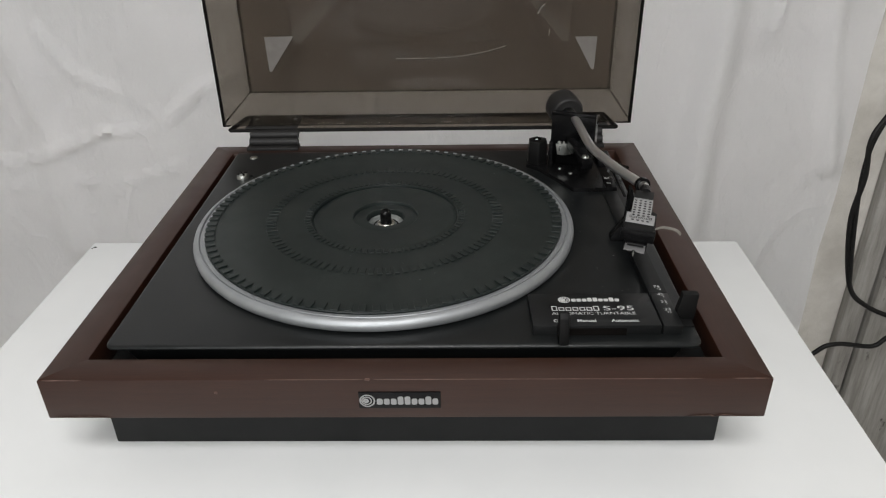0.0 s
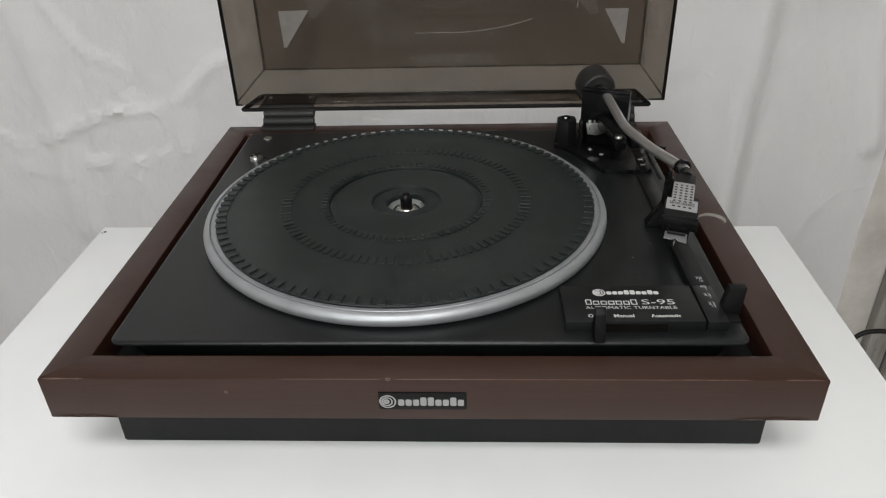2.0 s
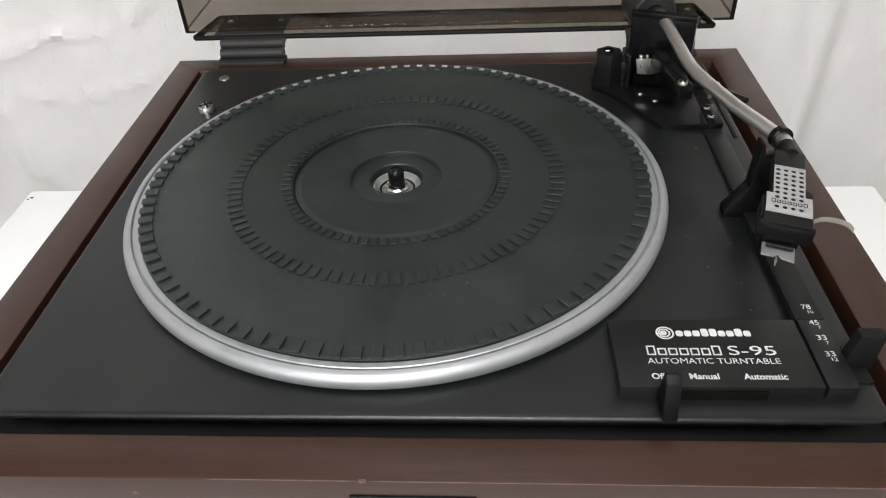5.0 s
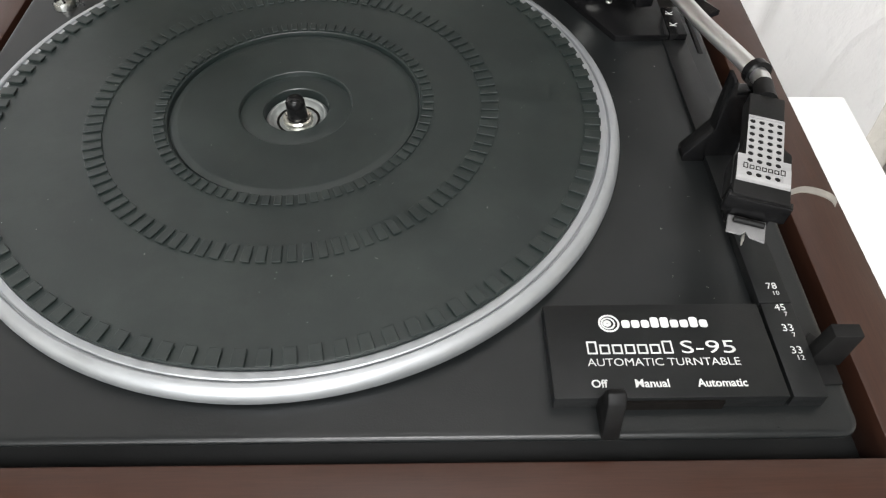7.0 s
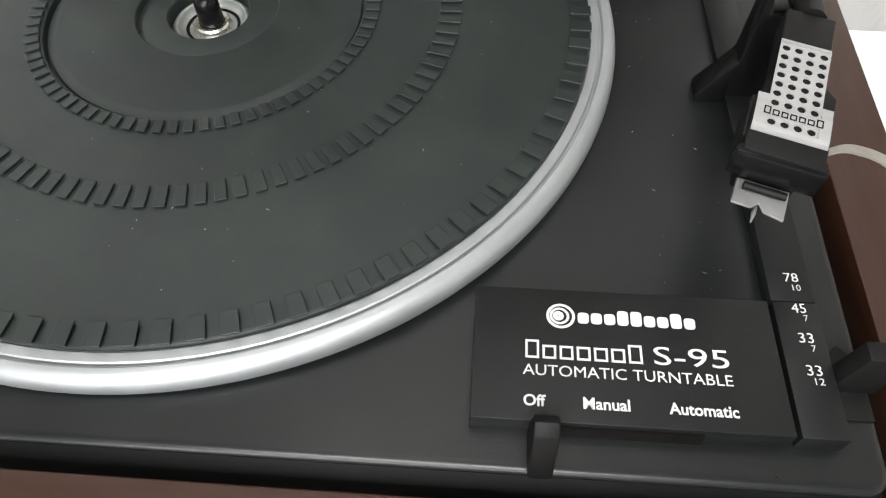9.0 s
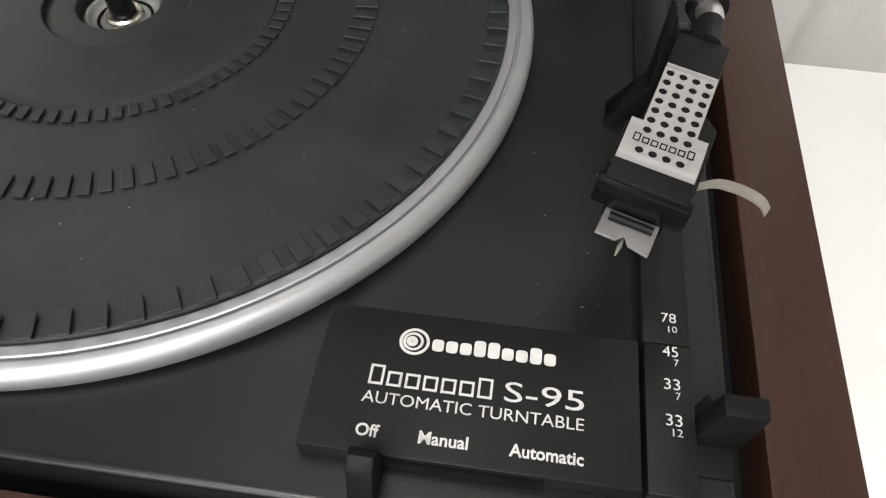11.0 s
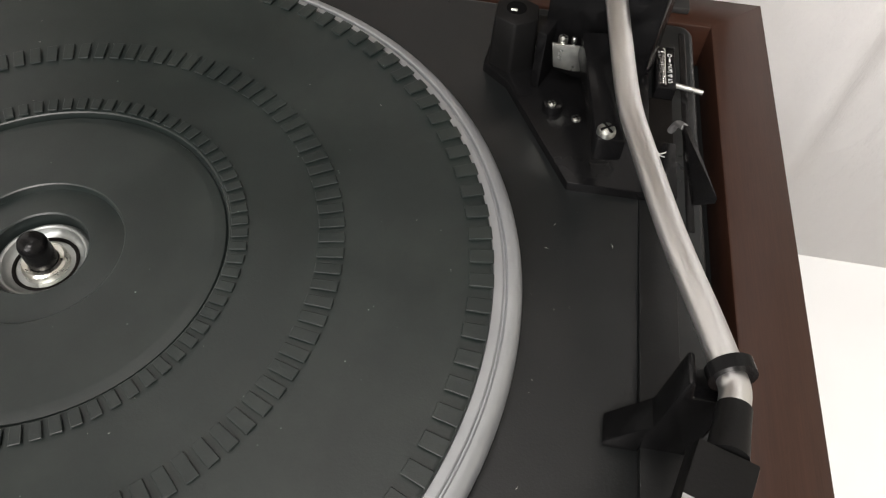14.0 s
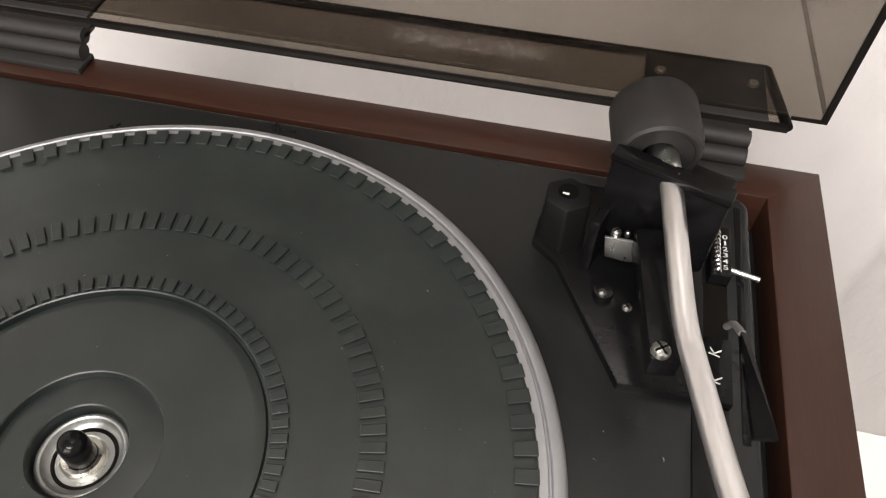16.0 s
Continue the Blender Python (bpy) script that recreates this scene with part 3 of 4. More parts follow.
part("spindle", revolve([(0.0043, 0.0725), (0.0042, 0.0808), (0.0041, 0.0828), (0.0034, 0.0844), (0.0021, 0.0853), (0, 0.0856)], 32, centre), M_BLACK, platter, "short black rounded spindle")

# control plate
PB, PF = 0.0765, 0.0778
slope = math.degrees(math.atan2(PF - PB, 0.0365))


def wedge(x0, x1, y0, y1, zf, zb, bevel=0.0004):
    mine = bmesh.new()
    v = [mine.verts.new(c) for c in ((x0, y0, DECK_Z - 0.001), (x1, y0, DECK_Z - 0.001), (x1, y1, DECK_Z - 0.001), (x0, y1, DECK_Z - 0.001), (x0, y0, zf), (x1, y0, zf), (x1, y1, zb), (x0, y1, zb))]
    for f in ((3, 2, 1, 0), (4, 5, 6, 7), (0, 1, 5, 4), (1, 2, 6, 5), (2, 3, 7, 6), (3, 0, 4, 7)):
        mine.faces.new([v[i] for i in f])
    bmesh.ops.recalc_face_normals(mine, faces=mine.faces[:])
    bevel_all(mine, bevel, 2)
    return mine


plate = part("control_plate", wedge(0.0751, 0.1492, -0.1402, -0.1037, PF, PB), M_PLATE, deck_unit, "black control plate printed in white")
print_m = Matrix.Translation((0, -0.1405, PF + 0.00012)) @ pose(0, 0, 0, -slope, 0, 0) @ Matrix.Translation((0, 0.1405, 0))
part("emblem", emblem(0.0966, -0.1118, 0.0036, print_m), M_WHITE, plate)
bars(plate, M_WHITE, 9, 0.1006, 0.1302, -0.1136, -0.1094, print_m, (3, 4, 7), fill=0.84)
bars(plate, M_WHITE, 7, 0.0874, 0.1165, -0.1240, -0.1190, print_m, (0, 6), fill=0.80, stroke=0.00055)
for words, x0, x1, y0, y1 in (("S-95", 0.1188, 0.1367, -0.1240, -0.1190), ("AUTOMATIC TURNTABLE", 0.0872, 0.1368, -0.1286, -0.1257), ("Off", 0.0874, 0.0926, -0.1366, -0.1336),
                              ("Manual", 0.1013, 0.1121, -0.1366, -0.1336), ("Automatic", 0.1210, 0.1369, -0.1366, -0.1336)):
    part("lettering", lettering(words, x0, x1, y0, y1, print_m, bold=0.022 if words in ("Off", "Manual", "Automatic") else 0.0), M_WHITE, plate, "white printed word")
part("slot", box(0.0915, 0.1290, -0.1411, -0.1400, DECK_Z, 0.0760), M_EDGE, plate)
strip = part("size_scale", wedge(0.1504, 0.1614, -0.1402, -0.1037, PF - 0.0003, PB), M_PLATE, deck_unit, "narrow black scale strip with white speed numbers")
part("scale_rail", wedge(0.1502, 0.1614, -0.1035, 0.0570, PB, 0.0723, 0.0003), M_PLATE, deck_unit)
flat_m = Matrix.Translation((0, -0.1035, PB + 0.0001)) @ pose(0, 0, 0, math.degrees(math.atan2(0.0723 - PB, 0.1605)), 0, 0) @ Matrix.Translation((0, 0.1035, 0))
for words, x0, x1, y0, y1, m in (("78", 0.1547, 0.1583, -0.0976, -0.0949, flat_m), ("10", 0.1563, 0.1584, -0.1003, -0.0985, flat_m), ("45", 0.1547, 0.1583, -0.1070, -0.1042, print_m), ("7", 0.1572, 0.1583, -0.1094, -0.1076, print_m),
                                 ("33", 0.1547, 0.1583, -0.1156, -0.1128, print_m), ("7", 0.1572, 0.1583, -0.1180, -0.1162, print_m), ("33", 0.1547, 0.1583, -0.1245, -0.1217, print_m), ("12", 0.1561, 0.1583, -0.1269, -0.1251, print_m)):
    part("number", lettering(words, x0, x1, y0, y1, m), M_WHITE, strip, "white printed number")


def cross_section(pts, y0, y1, bevel=0.0006, axis="y"):
    """An outline in x and z drawn along y, or in y and z drawn along x."""
    turn = Matrix(((1, 0, 0, 0), (0, 0, -1, 0), (0, 1, 0, 0), (0, 0, 0, 1)))
    if axis == "x":
        turn = Matrix(((0, 0, 1, 0), (1, 0, 0, 0), (0, 1, 0, 0), (0, 0, 0, 1)))
        return prism(pts, y0, y1, bevel, 2, turn)
    return prism(pts, -y1, -y0, bevel, 2, turn)


# function lever beside the plate and the record size slider
part("function_lever", cross_section([(-0.1520, 0.0722), (-0.1482, 0.0880), (-0.1455, 0.0908), (-0.1432, 0.0895), (-0.1403, 0.0785), (-0.1403, 0.0722)], 0.0888, 0.0945, 0.0007, "x"), M_MATT, deck_unit, "black plastic function lever")
slider = part("size_slider", cross_section([(0.1612, 0.0715), (0.1615, 0.0770), (0.1638, 0.0892), (0.1731, 0.0892), (0.1722, 0.0715)], -0.1258, -0.1208, 0.0004), M_MATT, deck_unit, "black plastic slider knob")
part("slider_shoe", prism([(0.1608, -0.1330), (0.1706, -0.1330), (0.1706, -0.1180), (0.1660, -0.1130), (0.1608, -0.1190)], DECK_Z - 0.0005, 0.0724, 0.0004), M_MATT, deck_unit)

# arm rest
part("arm_rest", cross_section([(0.1412, 0.0712), (0.1408, 0.0745), (0.1502, 0.0880), (0.1512, 0.1120), (0.1528, 0.1120), (0.1540, 0.1055), (0.1600, 0.1055), (0.1612, 0.1120), (0.1628, 0.1120), (0.1625, 0.0712)], -0.0275, -0.0195, 0.0006), M_BLACK, deck_unit, "black plastic arm rest clip")

# tonearm bracket
BZ = 0.0765
bracket = part("arm_bracket", prism([(0.1254, 0.0553), (0.1518, 0.0556), (0.1518, 0.1400), (0.1050, 0.1400), (0.0925, 0.1190), (0.0915, 0.1075), (0.1010, 0.0995)], DECK_Z - 0.001, BZ, 0.0005), M_BLACK, deck_unit, "glossy black arm bracket plate")
part("letter_plate", box(0.1521, 0.1606, 0.0556, 0.0795, DECK_Z - 0.001, 0.0768, 0.0005), M_BLACK, bracket)
for y in (0.0638, 0.0738):
    part("lettering", lettering("K", -0.0016, 0.0016, -0.0018, 0.0018, Matrix.Translation((0.1552, y, 0.07695)) @ pose(0, 0, 0, 0, 0, 75)), M_WHITE, bracket, "white printed letter")
part("recess", box(0.1522, 0.1606, 0.0797, 0.1038, DECK_Z, 0.0738), M_EDGE, bracket)
part("scale_block", box(0.1536, 0.1608, 0.1040, 0.1270, DECK_Z - 0.001, 0.0790, 0.0005), M_BLACK, bracket)
for k, n in enumerate("012345"):
    part("number", lettering(n, -0.0003 if n == "1" else -0.0009, 0.0003 if n == "1" else 0.0009, -0.0010, 0.0010, Matrix.Translation((0.1586, 0.1218 - 0.0028 * k, 0.0791))), M_WHITE, bracket, "tiny white number")
part("spring", tube([(0.1556 + 0.0011 * math.cos(a * 0.7), 0.1050 + 0.00022 * a, 0.0798 + 0.0011 * math.sin(a * 0.7)) for a in range(84)], 0.00030, 6), M_STEEL, bracket, "small coiled steel spring")
part("pin", tube([(0.1605, 0.1102, 0.0757), (0.1712, 0.1079, 0.0757)], 0.0010, 10), M_ZINC, bracket, "bright steel pin")
part("side_rail_bar", box(0.1640, 0.1668, 0.0450, 0.1440, DECK_Z - 0.001, 0.0734, 0.0006), M_BLACK, bracket)

# adapter post
post = part("adapter_post", prism([(0.1012 + 0.0098 * math.cos(radians(a)), 0.1130 + 0.0098 * math.sin(radians(a))) for a in range(-90, 270, 60)], DECK_Z, 0.0968, 0.0010, 2,
                                  top=[(0.1012 + 0.0086 * math.cos(radians(a)), 0.1130 + 0.0086 * math.sin(radians(a))) for a in range(-90, 270, 60)]), M_MATT, bracket, "black six-sided post with a hole in its top")
# no hole is cut: a black disc paints the shade inside it
part("hole", revolve([(0.0036, 0.0968), (0.0035, 0.09705), (0.0, 0.09705)], 20, Matrix.Translation((0.1008, 0.1140, 0))), M_VOID, bracket)
part("hole_pin", tube([(0.0990, 0.1128, 0.0969), (0.1012, 0.1124, 0.0969)], 0.0006, 8), M_ZINC, bracket)

# pivot tower and yoke
bracket.location = (0.0012, 0.0018, -0.0015)
yoke_m = Matrix.Translation((0.1312, 0.1056, 0)) @ pose(0, 0, 0, 0, 0, -20)
part("pivot_tower", box(-0.0150, 0.0165, -0.002, 0.020, BZ, 0.1100, 0.0010, 2, yoke_m), M_BLACK, bracket)
part("side_cheek", box(-0.0185, -0.0150, -0.014, 0.014, BZ, 0.1000, 0.0008, 2, yoke_m), M_BLACK, bracket)
part("lift_plate", cross_section([(0.1142, 0.0998), (0.1262, 0.0998), (0.1278, 0.0905), (0.1226, 0.0895), (0.1158, 0.0905)], 0.0935, 0.0945, 0.0002), M_ZINC, bracket, "small bright bent metal plate")
part("lift_post", revolve([(0, BZ), (0.0035, BZ), (0.0035, 0.0800), (0.0028, 0.0808), (0, 0.0808)], 20, Matrix.Translation((0.1180, 0.0880, 0))), M_BLACK, bracket)
for x, y, z, r, h in ((0.1266, 0.0848, BZ, 0.0017, 0.0011), (0.1175, 0.0862, 0.0806, 0.0015, 0.0009), (0.1176, 0.0960, 0.1000, 0.0016, 0.0016), (0.1212, 0.0965, 0.1000, 0.0009, 0.0012)):
    screw(x, y, z, r, h, bracket, M_ZINC)
# tonearm
arm_line = smooth_line([(0.1303, 0.1090, 0.1185), (0.1320, 0.0980, 0.1168), (0.1349, 0.0780, 0.1132), (0.1370, 0.0645, 0.1108), (0.1386, 0.0560, 0.1098), (0.1410, 0.0460, 0.1096), (0.1487, 0.0140, 0.1108), (0.1560, -0.0120, 0.1128), (0.1592, -0.0243, 0.1138)], 8)
tonearm = part("tonearm", tube(arm_line, 0.0034, 20), M_ARM, deck_unit, "bent brushed aluminium tonearm tube at rest")
part("end_tube", tube(smooth_line([(0.1592, -0.0244, 0.1138), (0.1599, -0.0285, 0.1142), (0.1591, -0.0335, 0.1145)], 5), 0.0033, 20), M_ARM, tonearm)
part("ferrule", tube([(0.1591, -0.0225, 0.1137), (0.1596, -0.0247, 0.1139), (0.1598, -0.0257, 0.1140)], 0.0052, 24), M_BLACK, tonearm, "black plastic ring on the arm tube")
part("neck", tube([(0.1594, -0.0325, 0.1144), (0.1581, -0.0380, 0.1150), (0.1569, -0.0435, 0.1154)], 0.0037, 20, spread=(0.0036, 0.0038, 0.0042)), M_MATT, tonearm)
part("sleeve", prism([(-0.0045, 0.0), (0.0040, 0.0), (0.0040, 0.0480), (-0.0045, 0.0480)], 0.0965, 0.1052, 0.0008, 2, Matrix.Translation((0.1352, 0.0505, -0.0022)) @ pose(0, 0, 0, 0, 0, 8)), M_BLACK, tonearm, "black moulded sleeve beside the tube")
screw(0.1332, 0.0532, 0.1030, 0.0028, 0.0020, tonearm, M_ZINC)
yoke = part("yoke", box(-0.0187, 0.0187, -0.0035, 0.0035, 0.0880, 0.1198, 0.0008, 2, yoke_m), M_BLACK, tonearm, "black upright yoke plate across the arm")
part("yoke_cap", box(-0.0190, 0.0190, -0.0042, 0.0012, 0.1195, 0.1226, 0.0005, 2, yoke_m), M_BLACK, tonearm)
part("yoke_groove", box(-0.0188, 0.0188, 0.0014, 0.0030, 0.1195, 0.1214, 0.0003, 2, yoke_m), M_BLACK, tonearm)
part("counterweight_shaft", tube([(0.1300, 0.1065, 0.1170), (0.1270, 0.1250, 0.1180)], 0.0048, 18), M_ZINC, tonearm)


def weight():
    a, b = Vector((0.1272, 0.1150, 0.1175)), Vector((0.1238, 0.1375, 0.1192))
    m = Matrix.Translation(a) @ (b - a).to_track_quat("Z", "Y").to_matrix().to_4x4()
    n = (b - a).length
    return revolve([(0.0058, 0.006), (0.0058, 0.0008), (0.0062, 0.0004), (0.0108, 0.0004), (0.0112, 0.0), (0.0122, 0.0), (0.0132, 0.0008), (0.0138, 0.003), (0.0143, 0.005), (0.0143, n - 0.002), (0.0136, n - 0.0005), (0.0120, n), (0, n)], 48, m)


part("counterweight", weight(), M_WEIGHT, tonearm, "matt black ribbed counterweight")
part("cue_lever", tube(smooth_line([(0.1583, 0.0830, 0.0790), (0.1586, 0.0795, 0.0855), (0.1592, 0.0725, 0.0908)], 5), 0.0012, 10), M_GREY, bracket)


def paddle():
    mine = bmesh.new()
    top = [(0.1585, 0.0730, 0.0915), (0.1605, 0.0725, 0.0915), (0.1622, 0.0318, 0.1049), (0.1570, 0.0325, 0.1020)]
    hi = [mine.verts.new(c) for c in top]
    lo = [mine.verts.new((x, y, z - 0.0022)) for x, y, z in top]
    mine.faces.new(hi), mine.faces.new(lo[::-1])
    for i in range(4):
        mine.faces.new((lo[i], lo[(i + 1) % 4], hi[(i + 1) % 4], hi[i]))
    bevel_all(mine, 0.0005, 2)
    return mine


part("cue_paddle", paddle(), M_BLACK, bracket, "black cueing lever paddle")

# headshell: local x across, y to the back, z up
back = Vector((0.1565, -0.0437, 0.1190))
tip = Vector((0.1419, -0.0928, 0.1142))
ly = (back - tip).normalized()
lx = ly.cross(Vector((0, 0, 1))).normalized()
lx = (lx + Vector((0, 0, -0.06))).normalized()
lz = lx.cross(ly).normalized()
ly = lz.cross(lx)
H = Matrix(((lx.x, ly.x, lz.x, back.x), (lx.y, ly.y, lz.y, back.y), (lx.z, ly.z, lz.z, back.z), (0, 0, 0, 1)))
part("headshell", prism([(-0.0062, 0.0), (0.0062, 0.0), (0.0062, -0.0295), (0.0090, -0.0310), (0.0092, -0.0480), (-0.0092, -0.0480), (-0.0090, -0.0310), (-0.0062, -0.0295)][::-1], -0.0080, -0.0006, 0.0006, 2, H), M_MATT, tonearm, "black headshell with a perforated silver top")
part("headshell_skirt", prism([(-0.0066, -0.0225), (-0.0066, -0.0290), (-0.0096, -0.0300), (-0.0098, -0.0430), (0.0098, -0.0430), (0.0098, -0.0245), (0.0066, -0.0215)], -0.0110, -0.0022, 0.0005, 2, H), M_MATT, tonearm)
part("front_bar", prism([(-0.0104, -0.0462), (-0.0104, -0.0492), (0.0104, -0.0492), (0.0104, -0.0462)], -0.0095, -0.0012, 0.0007, 2, H), M_BLACK, tonearm)


def face_plate():
    """Silver label with five columns of punched holes."""
    mine = bmesh.new()
    steps = 14

    def cell(cx, cy, w, h, r):
        sq, ci = [], []
        for i in range(steps * 4):
            a = 2 * math.pi * i / (steps * 4)
            c, s = math.cos(a), math.sin(a)
            k = min(w / 2 / max(abs(c), 1e-6), h / 2 / max(abs(s), 1e-6))
            sq.append(mine.verts.new((cx + k * c, cy + k * s, 0)))
            ci.append(mine.verts.new((cx + r * c, cy + r * s, 0)))
        for i in range(steps * 4):
            j = (i + 1) % (steps * 4)
            mine.faces.new((sq[i], sq[j], ci[j], ci[i]))

    def quad(x0, x1, y0, y1):
        mine.faces.new([mine.verts.new((x, y, 0)) for x, y in ((x0, y0), (x1, y0), (x1, y1), (x0, y1))])

    c, r, top, low = 0.00304, 0.00096, -0.0145, -0.0387
    for j in range(7):
        for i in range(4):
            cell((i - 1.5) * c, top - j * c, c, c, r)
    end = top - 6.5 * c
    quad(-2 * c, 2 * c, top + 0.5 * c, -0.0116)
    quad(-0.0087, -2 * c, end, -0.0306), quad(2 * c, 0.0087, end, -0.0306)
    quad(-0.0087, 0.0087, low + 0.5 * c, end)
    for i in range(4):
        cell((i - 1.5) * c, low, c, c, r)
    quad(-0.0087, -2 * c, low - 0.5 * c, low + 0.5 * c), quad(2 * c, 0.0087, low - 0.5 * c, low + 0.5 * c), quad(-0.0087, 0.0087, -0.0424, low - 0.5 * c)
    bmesh.ops.remove_doubles(mine, verts=mine.verts[:], dist=0.00002)
    bmesh.ops.solidify(mine, geom=mine.faces[:], thickness=0.0003)
    mine.transform(H @ Matrix.Translation((0, 0, -0.0002)))
    return mine


part("face_plate", face_plate(), M_FACE, tonearm, "silver metal plate punched with round holes")
bars(tonearm, M_EDGE, 7, -0.0070, 0.0070, -0.0370, -0.0347, H @ Matrix.Translation((0, 0, 0.00015)), (0, 6), fill=0.78, depth=0.00008, stroke=0.0003)
part("cartridge", prism([(-0.0070, -0.0290), (-0.0070, -0.0466), (0.0070, -0.0466), (0.0070, -0.0290)], -0.0175, -0.0078, 0.0006, 2, H), M_BLACK, tonearm)
part("cartridge_rod", tube([H @ Vector((-0.0050, -0.0498, -0.0112)), H @ Vector((0.0050, -0.0498, -0.0112))], 0.0010, 14), M_MATT, tonearm)
part("stylus_guard", prism([(-0.0064, -0.0465), (-0.0066, -0.0540), (-0.0018, -0.0541), (-0.0002, -0.0522), (0.0012, -0.0544), (0.0060, -0.0553), (0.0062, -0.0465)], -0.0138, -0.0130, 0.0002, 1, H), M_GREY, tonearm, "grey notched stylus guard")
part("stylus", tube([H @ Vector((-0.0003, -0.0518, -0.0145)), H @ Vector((-0.0004, -0.0540, -0.0152)), H @ Vector((-0.0005, -0.0562, -0.0160))], 0.0006, 8, spread=(0.0003, 0.0006, 0.00015)), M_ZINC, tonearm)


def finger():
    mine = bmesh.new()
    line = smooth_line([(0.1540, -0.0836, 0.1102), (0.1583, -0.0828, 0.1112), (0.1623, -0.0836, 0.1113), (0.1659, -0.0848, 0.1108), (0.1682, -0.0859, 0.1099), (0.1695, -0.0870, 0.1085)], 6)
    rows = []
    for p in line:
        rows.append([mine.verts.new((p.x + dx, p.y + dy, p.z + dz)) for dx, dy, dz in ((0.0007, 0.0012, 0.0003), (-0.0007, -0.0012, 0.0003), (-0.0007, -0.0012, -0.0003), (0.0007, 0.0012, -0.0003))])
    for a, b in zip(rows, rows[1:]):
        for i in range(4):
            mine.faces.new((a[i], a[(i + 1) % 4], b[(i + 1) % 4], b[i]))
    mine.faces.new(rows[0]), mine.faces.new(rows[-1][::-1])
    return mine


part("finger_lift", finger(), M_FINGER, tonearm, "thin curved beige translucent finger lift")

# hinges
for x0 in (-0.1663, 0.1240):
    x1 = x0 + 0.0460
    hinge = part("hinge", box(x0 - 0.002, x1 + 0.001, 0.1640, 0.1768, WOOD_Z, 0.0705, 0.0006), M_WEIGHT, deck_unit, "black metal lid hinge")
    part("knuckle", tube([(x0, 0.1730, 0.0735), (x1, 0.1730, 0.0735)], 0.0038, 18), M_WEIGHT, hinge)
    part("knuckle", tube([(x0, 0.1775, 0.0790), (x1, 0.1775, 0.0790)], 0.0036, 18), M_WEIGHT, hinge)
    part("leaf", box(x0, x1, 0.1760, 0.1860, 0.0772, 0.0806, 0.0008), M_WEIGHT, hinge)
    u0 = x0 - 0.0072 if x0 < 0 else x0 + 0.0025
    part("upper_leaf", box(u0, u0 + 0.0505, 0.1860, 0.2210, 0.0808, 0.0830, 0.0006), M_WEIGHT, hinge)
    for dx in (0.0065, 0.0450):
        part("screw", revolve([(0.0026, 0.0829), (0.0026, 0.0838), (0.0016, 0.0844), (0, 0.0842)], 16, Matrix.Translation((u0 + dx, 0.2085, 0))), M_ZINC, hinge)

LX0, LX1, LY0, LY1, LZ0, LZ1 = -0.1952, 0.1992, 0.1890, 0.2860, 0.0835, 0.4300
W = 0.0028
cover = part("lid", box(LX0 + 0.003, LX1 - 0.003, LY1 - W, LY1, LZ0 + 0.004, LZ1 - 0.004, 0.0008), M_PANE, deck_unit, "open smoked acrylic dust cover standing upright")


def lid_wall(corners_front, corners_back, bevel=0.0006):
    """One wall of the cover between its rim and its top pane."""
    mine = bmesh.new()
    a = [mine.verts.new(c) for c in corners_front]
    b = [mine.verts.new(c) for c in corners_back]
    mine.faces.new(a[::-1]), mine.faces.new(b)
    for i in range(4):
        mine.faces.new((a[i], a[(i + 1) % 4], b[(i + 1) % 4], b[i]))
    bmesh.ops.recalc_face_normals(mine, faces=mine.faces[:])
    bevel_all(mine, bevel, 2)
    return mine


cover.visible_shadow = False
T = 0.0035
for xo, s in ((LX0, 1), (LX1, -1)):
    part("side_wall", lid_wall([(xo, LY0, LZ0 + W), (xo + s * W, LY0, LZ0 + W), (xo + s * W, LY0, LZ1 - W), (xo, LY0, LZ1 - W)],
                               [(xo + s * T, LY1 - W, LZ0 + W + T), (xo + s * (T + W), LY1 - W, LZ0 + W + T), (xo + s * (T + W), LY1 - W, LZ1 - W - T), (xo + s * T, LY1 - W, LZ1 - W - T)]), M_LID, cover).visible_shadow = False
for zo, s, nm in ((LZ0, 1, "back_wall"), (LZ1, -1, "front_wall")):
    part(nm, lid_wall([(LX0, LY0, zo), (LX1, LY0, zo), (LX1, LY0, zo + s * W), (LX0, LY0, zo + s * W)],
                      [(LX0 + T, LY1 - W, zo + s * T), (LX1 - T, LY1 - W, zo + s * T), (LX1 - T, LY1 - W, zo + s * (T + W)), (LX0 + T, LY1 - W, zo + s * (T + W))]), M_LID, cover).visible_shadow = False
# dark polished rim line and the recessed hinge channel
for nm, d in (("rim_edge", (LX0, LX0 + 0.0030, LY0 - 0.0012, LY0 - 0.0002, LZ0 + 0.001, LZ1)), ("rim_edge", (LX1 - 0.0030, LX1, LY0 - 0.0012, LY0 - 0.0002, LZ0 + 0.001, LZ1)),
              ("rim_edge", (LX0, -0.1880, LY0 - 0.0012, LY0 - 0.0002, LZ0, LZ0 + 0.0016)), ("rim_edge", (0.1850, LX1, LY0 - 0.0012, LY0 - 0.0002, LZ0, LZ0 + 0.0016))):
    part(nm, box(*d, 0.0003), M_EDGE, cover)
channel = [(-0.1880, 0.1862), (0.1850, 0.1862), (0.1790, 0.2235), (-0.1800, 0.2235)]
part("hinge_channel", prism(channel, 0.0785, 0.0803, 0.0004), M_LID, cover).visible_shadow = False
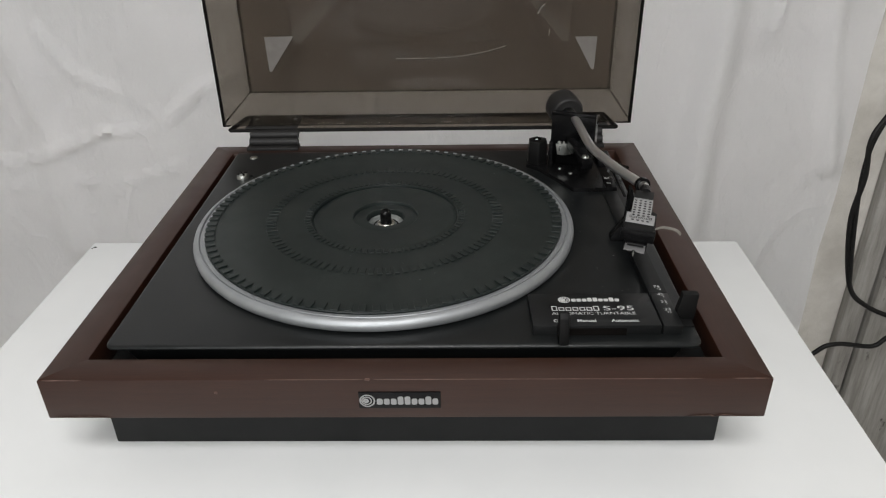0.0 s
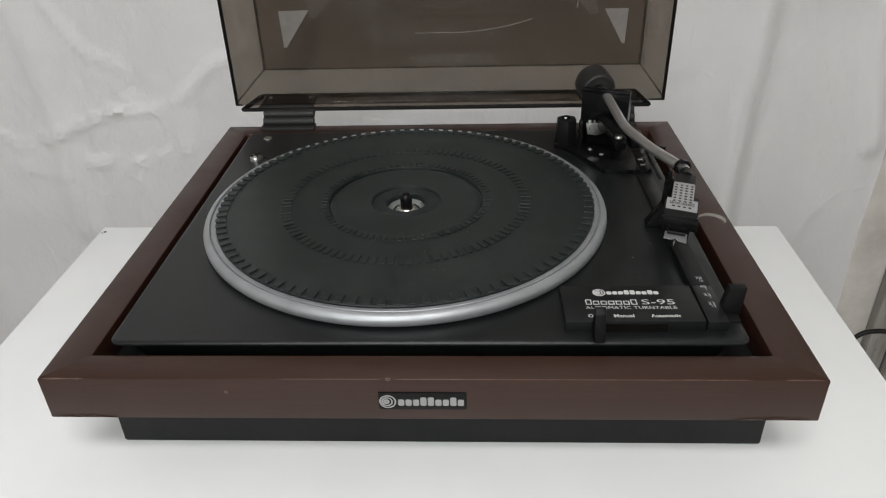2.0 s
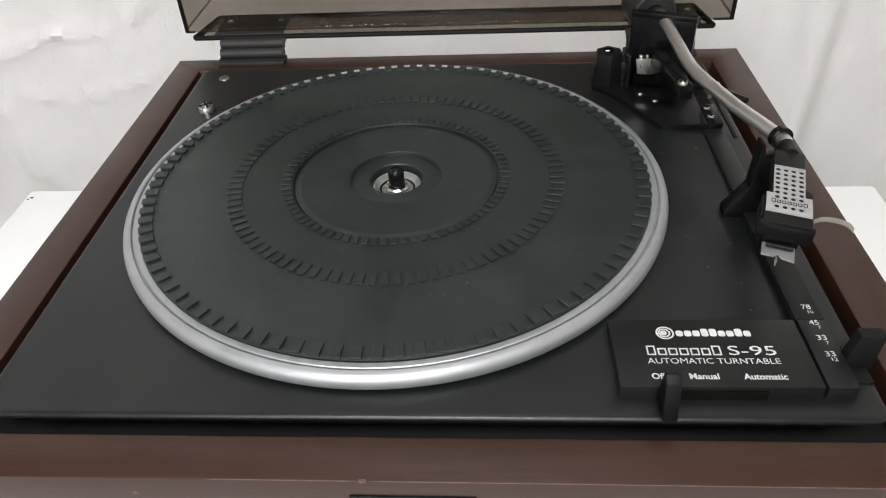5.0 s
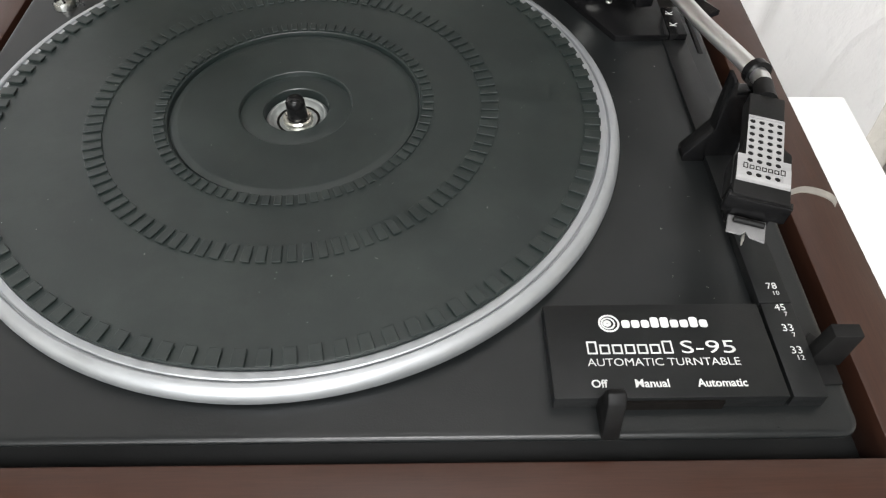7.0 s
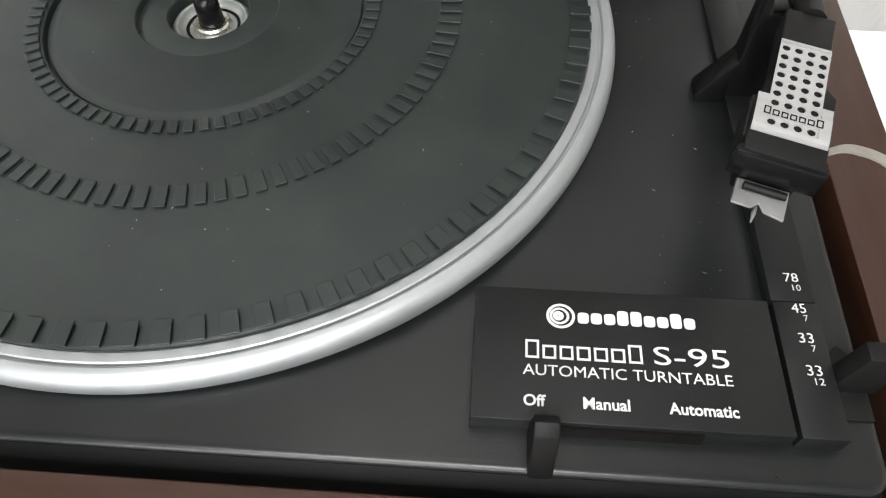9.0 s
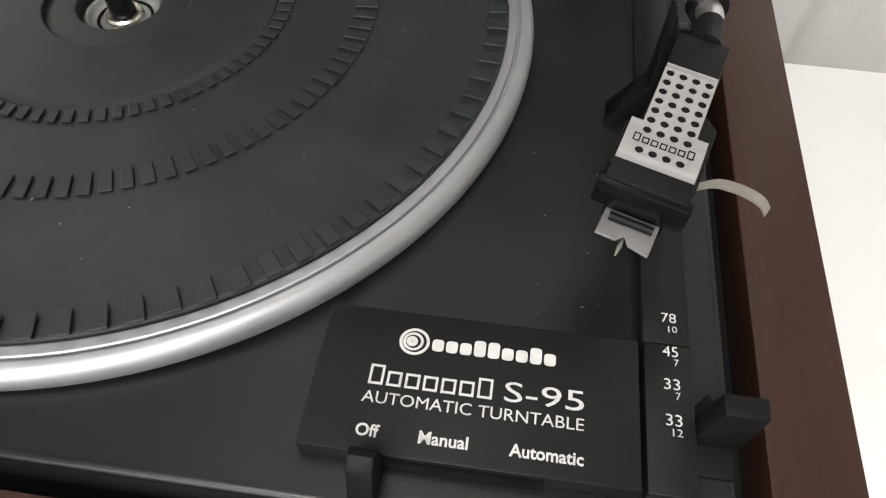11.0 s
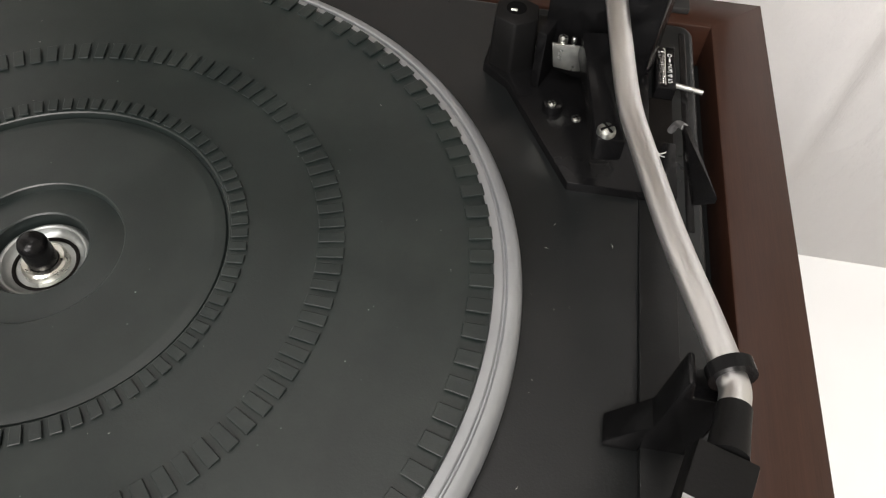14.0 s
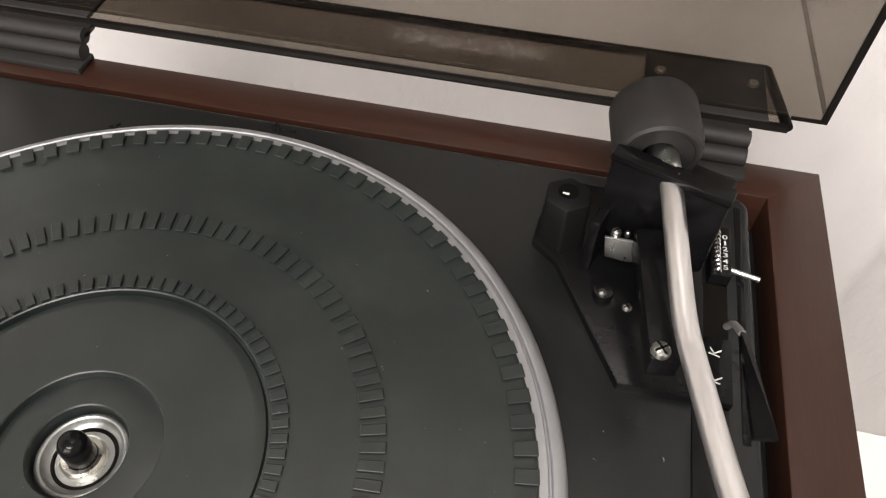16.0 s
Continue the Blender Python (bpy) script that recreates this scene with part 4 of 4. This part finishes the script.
for (ax, ay), (bx, by), h in ((channel[0], channel[1], 0.0042), (channel[1], channel[2], 0.0048), (channel[2], channel[3], 0.0048), (channel[3], channel[0], 0.0048)):
    part("channel_edge", tube([(ax, ay, 0.0782 + h / 2), (bx, by, 0.0782 + h / 2)], h / 2.2, 8), M_EDGE, cover)
for pts in (((-0.1680, 0.1475), (-0.1375, 0.1480), (-0.1640, 0.1115), (-0.1668, 0.1110)), ((0.1550, 0.1440), (0.1780, 0.1440), (0.1772, 0.1100), (0.1745, 0.1100))):
    part("sticker", cross_section(list(pts), LY1 - W - 0.0012, LY1 - W - 0.0006, 0.0), M_PATCH, cover, "pale triangular patch on the inside of the lid")


# light scratches on the inside of the lid
M_SCRATCH = simple("pale scratch in acrylic", (0.16, 0.15, 0.135), (0.24, 0.225, 0.20), 0.6, scale=90, bumps=0)
for line, w in ((((-0.032, 0.1235), (0.020, 0.1240), (0.057, 0.1285), (0.084, 0.1355)), 0.0007), (((0.1155, 0.1675), (0.1185, 0.1735), (0.1225, 0.1770)), 0.0016), (((0.1280, 0.1450), (0.1284, 0.1520)), 0.0008), (((-0.105, 0.1290), (-0.1035, 0.1292)), 0.0008)):
    part("scratch", tube(smooth_line([(x, LY1 - W - 0.0006, z) for x, z in line], 6), w, 6, flat=0.3), M_SCRATCH, cover, "pale scratch on the acrylic")


# ---- lint and dust ----
def lint(zone, count, seed, z):
    rng = random.Random(seed)
    mine = bmesh.new()
    for k in range(count):
        if zone == "mat":
            r, a = 0.120 * math.sqrt(rng.random()), rng.random() * 6.28
            x, y = CX + r * math.cos(a), CY + r * math.sin(a)
            if r < 0.056:
                continue
        else:
            x, y = rng.uniform(0.119, 0.149), rng.uniform(-0.098, 0.05)
        s, a = rng.choice((0.00012, 0.00016, 0.0002, 0.00028)), rng.random() * 6.28
        if k % 7 == 0:
            s *= 1.5
        c, sn = math.cos(a), math.sin(a)
        vs = [mine.verts.new((x + c * u * s - sn * v * s, y + sn * u * s + c * v * s, z + w * 0.00015)) for u, v, w in ((-2.2, -0.1, 0), (0.2, -0.9, 0), (2.4, 0.3, 0), (0.1, -0.3, 0), (0.1, -0.5, 1))]
        for i in range(4):
            mine.faces.new((vs[i], vs[(i + 1) % 4], vs[4]))
    return mine


M_LINT = simple("grey lint", (0.30, 0.30, 0.27), (0.48, 0.48, 0.44), 0.9, scale=500, bumps=0)
tagged(part("dust_specks", lint("mat", 60, 4, MAT_Z + 0.0001), M_LINT), "pale dust specks lying on the black rubber mat", "dust", kind="stuff")
tagged(part("dust_specks", lint("deck", 24, 9, DECK_Z + 0.0001), M_LINT), "pale dust specks lying on the black deck", "dust", kind="stuff")
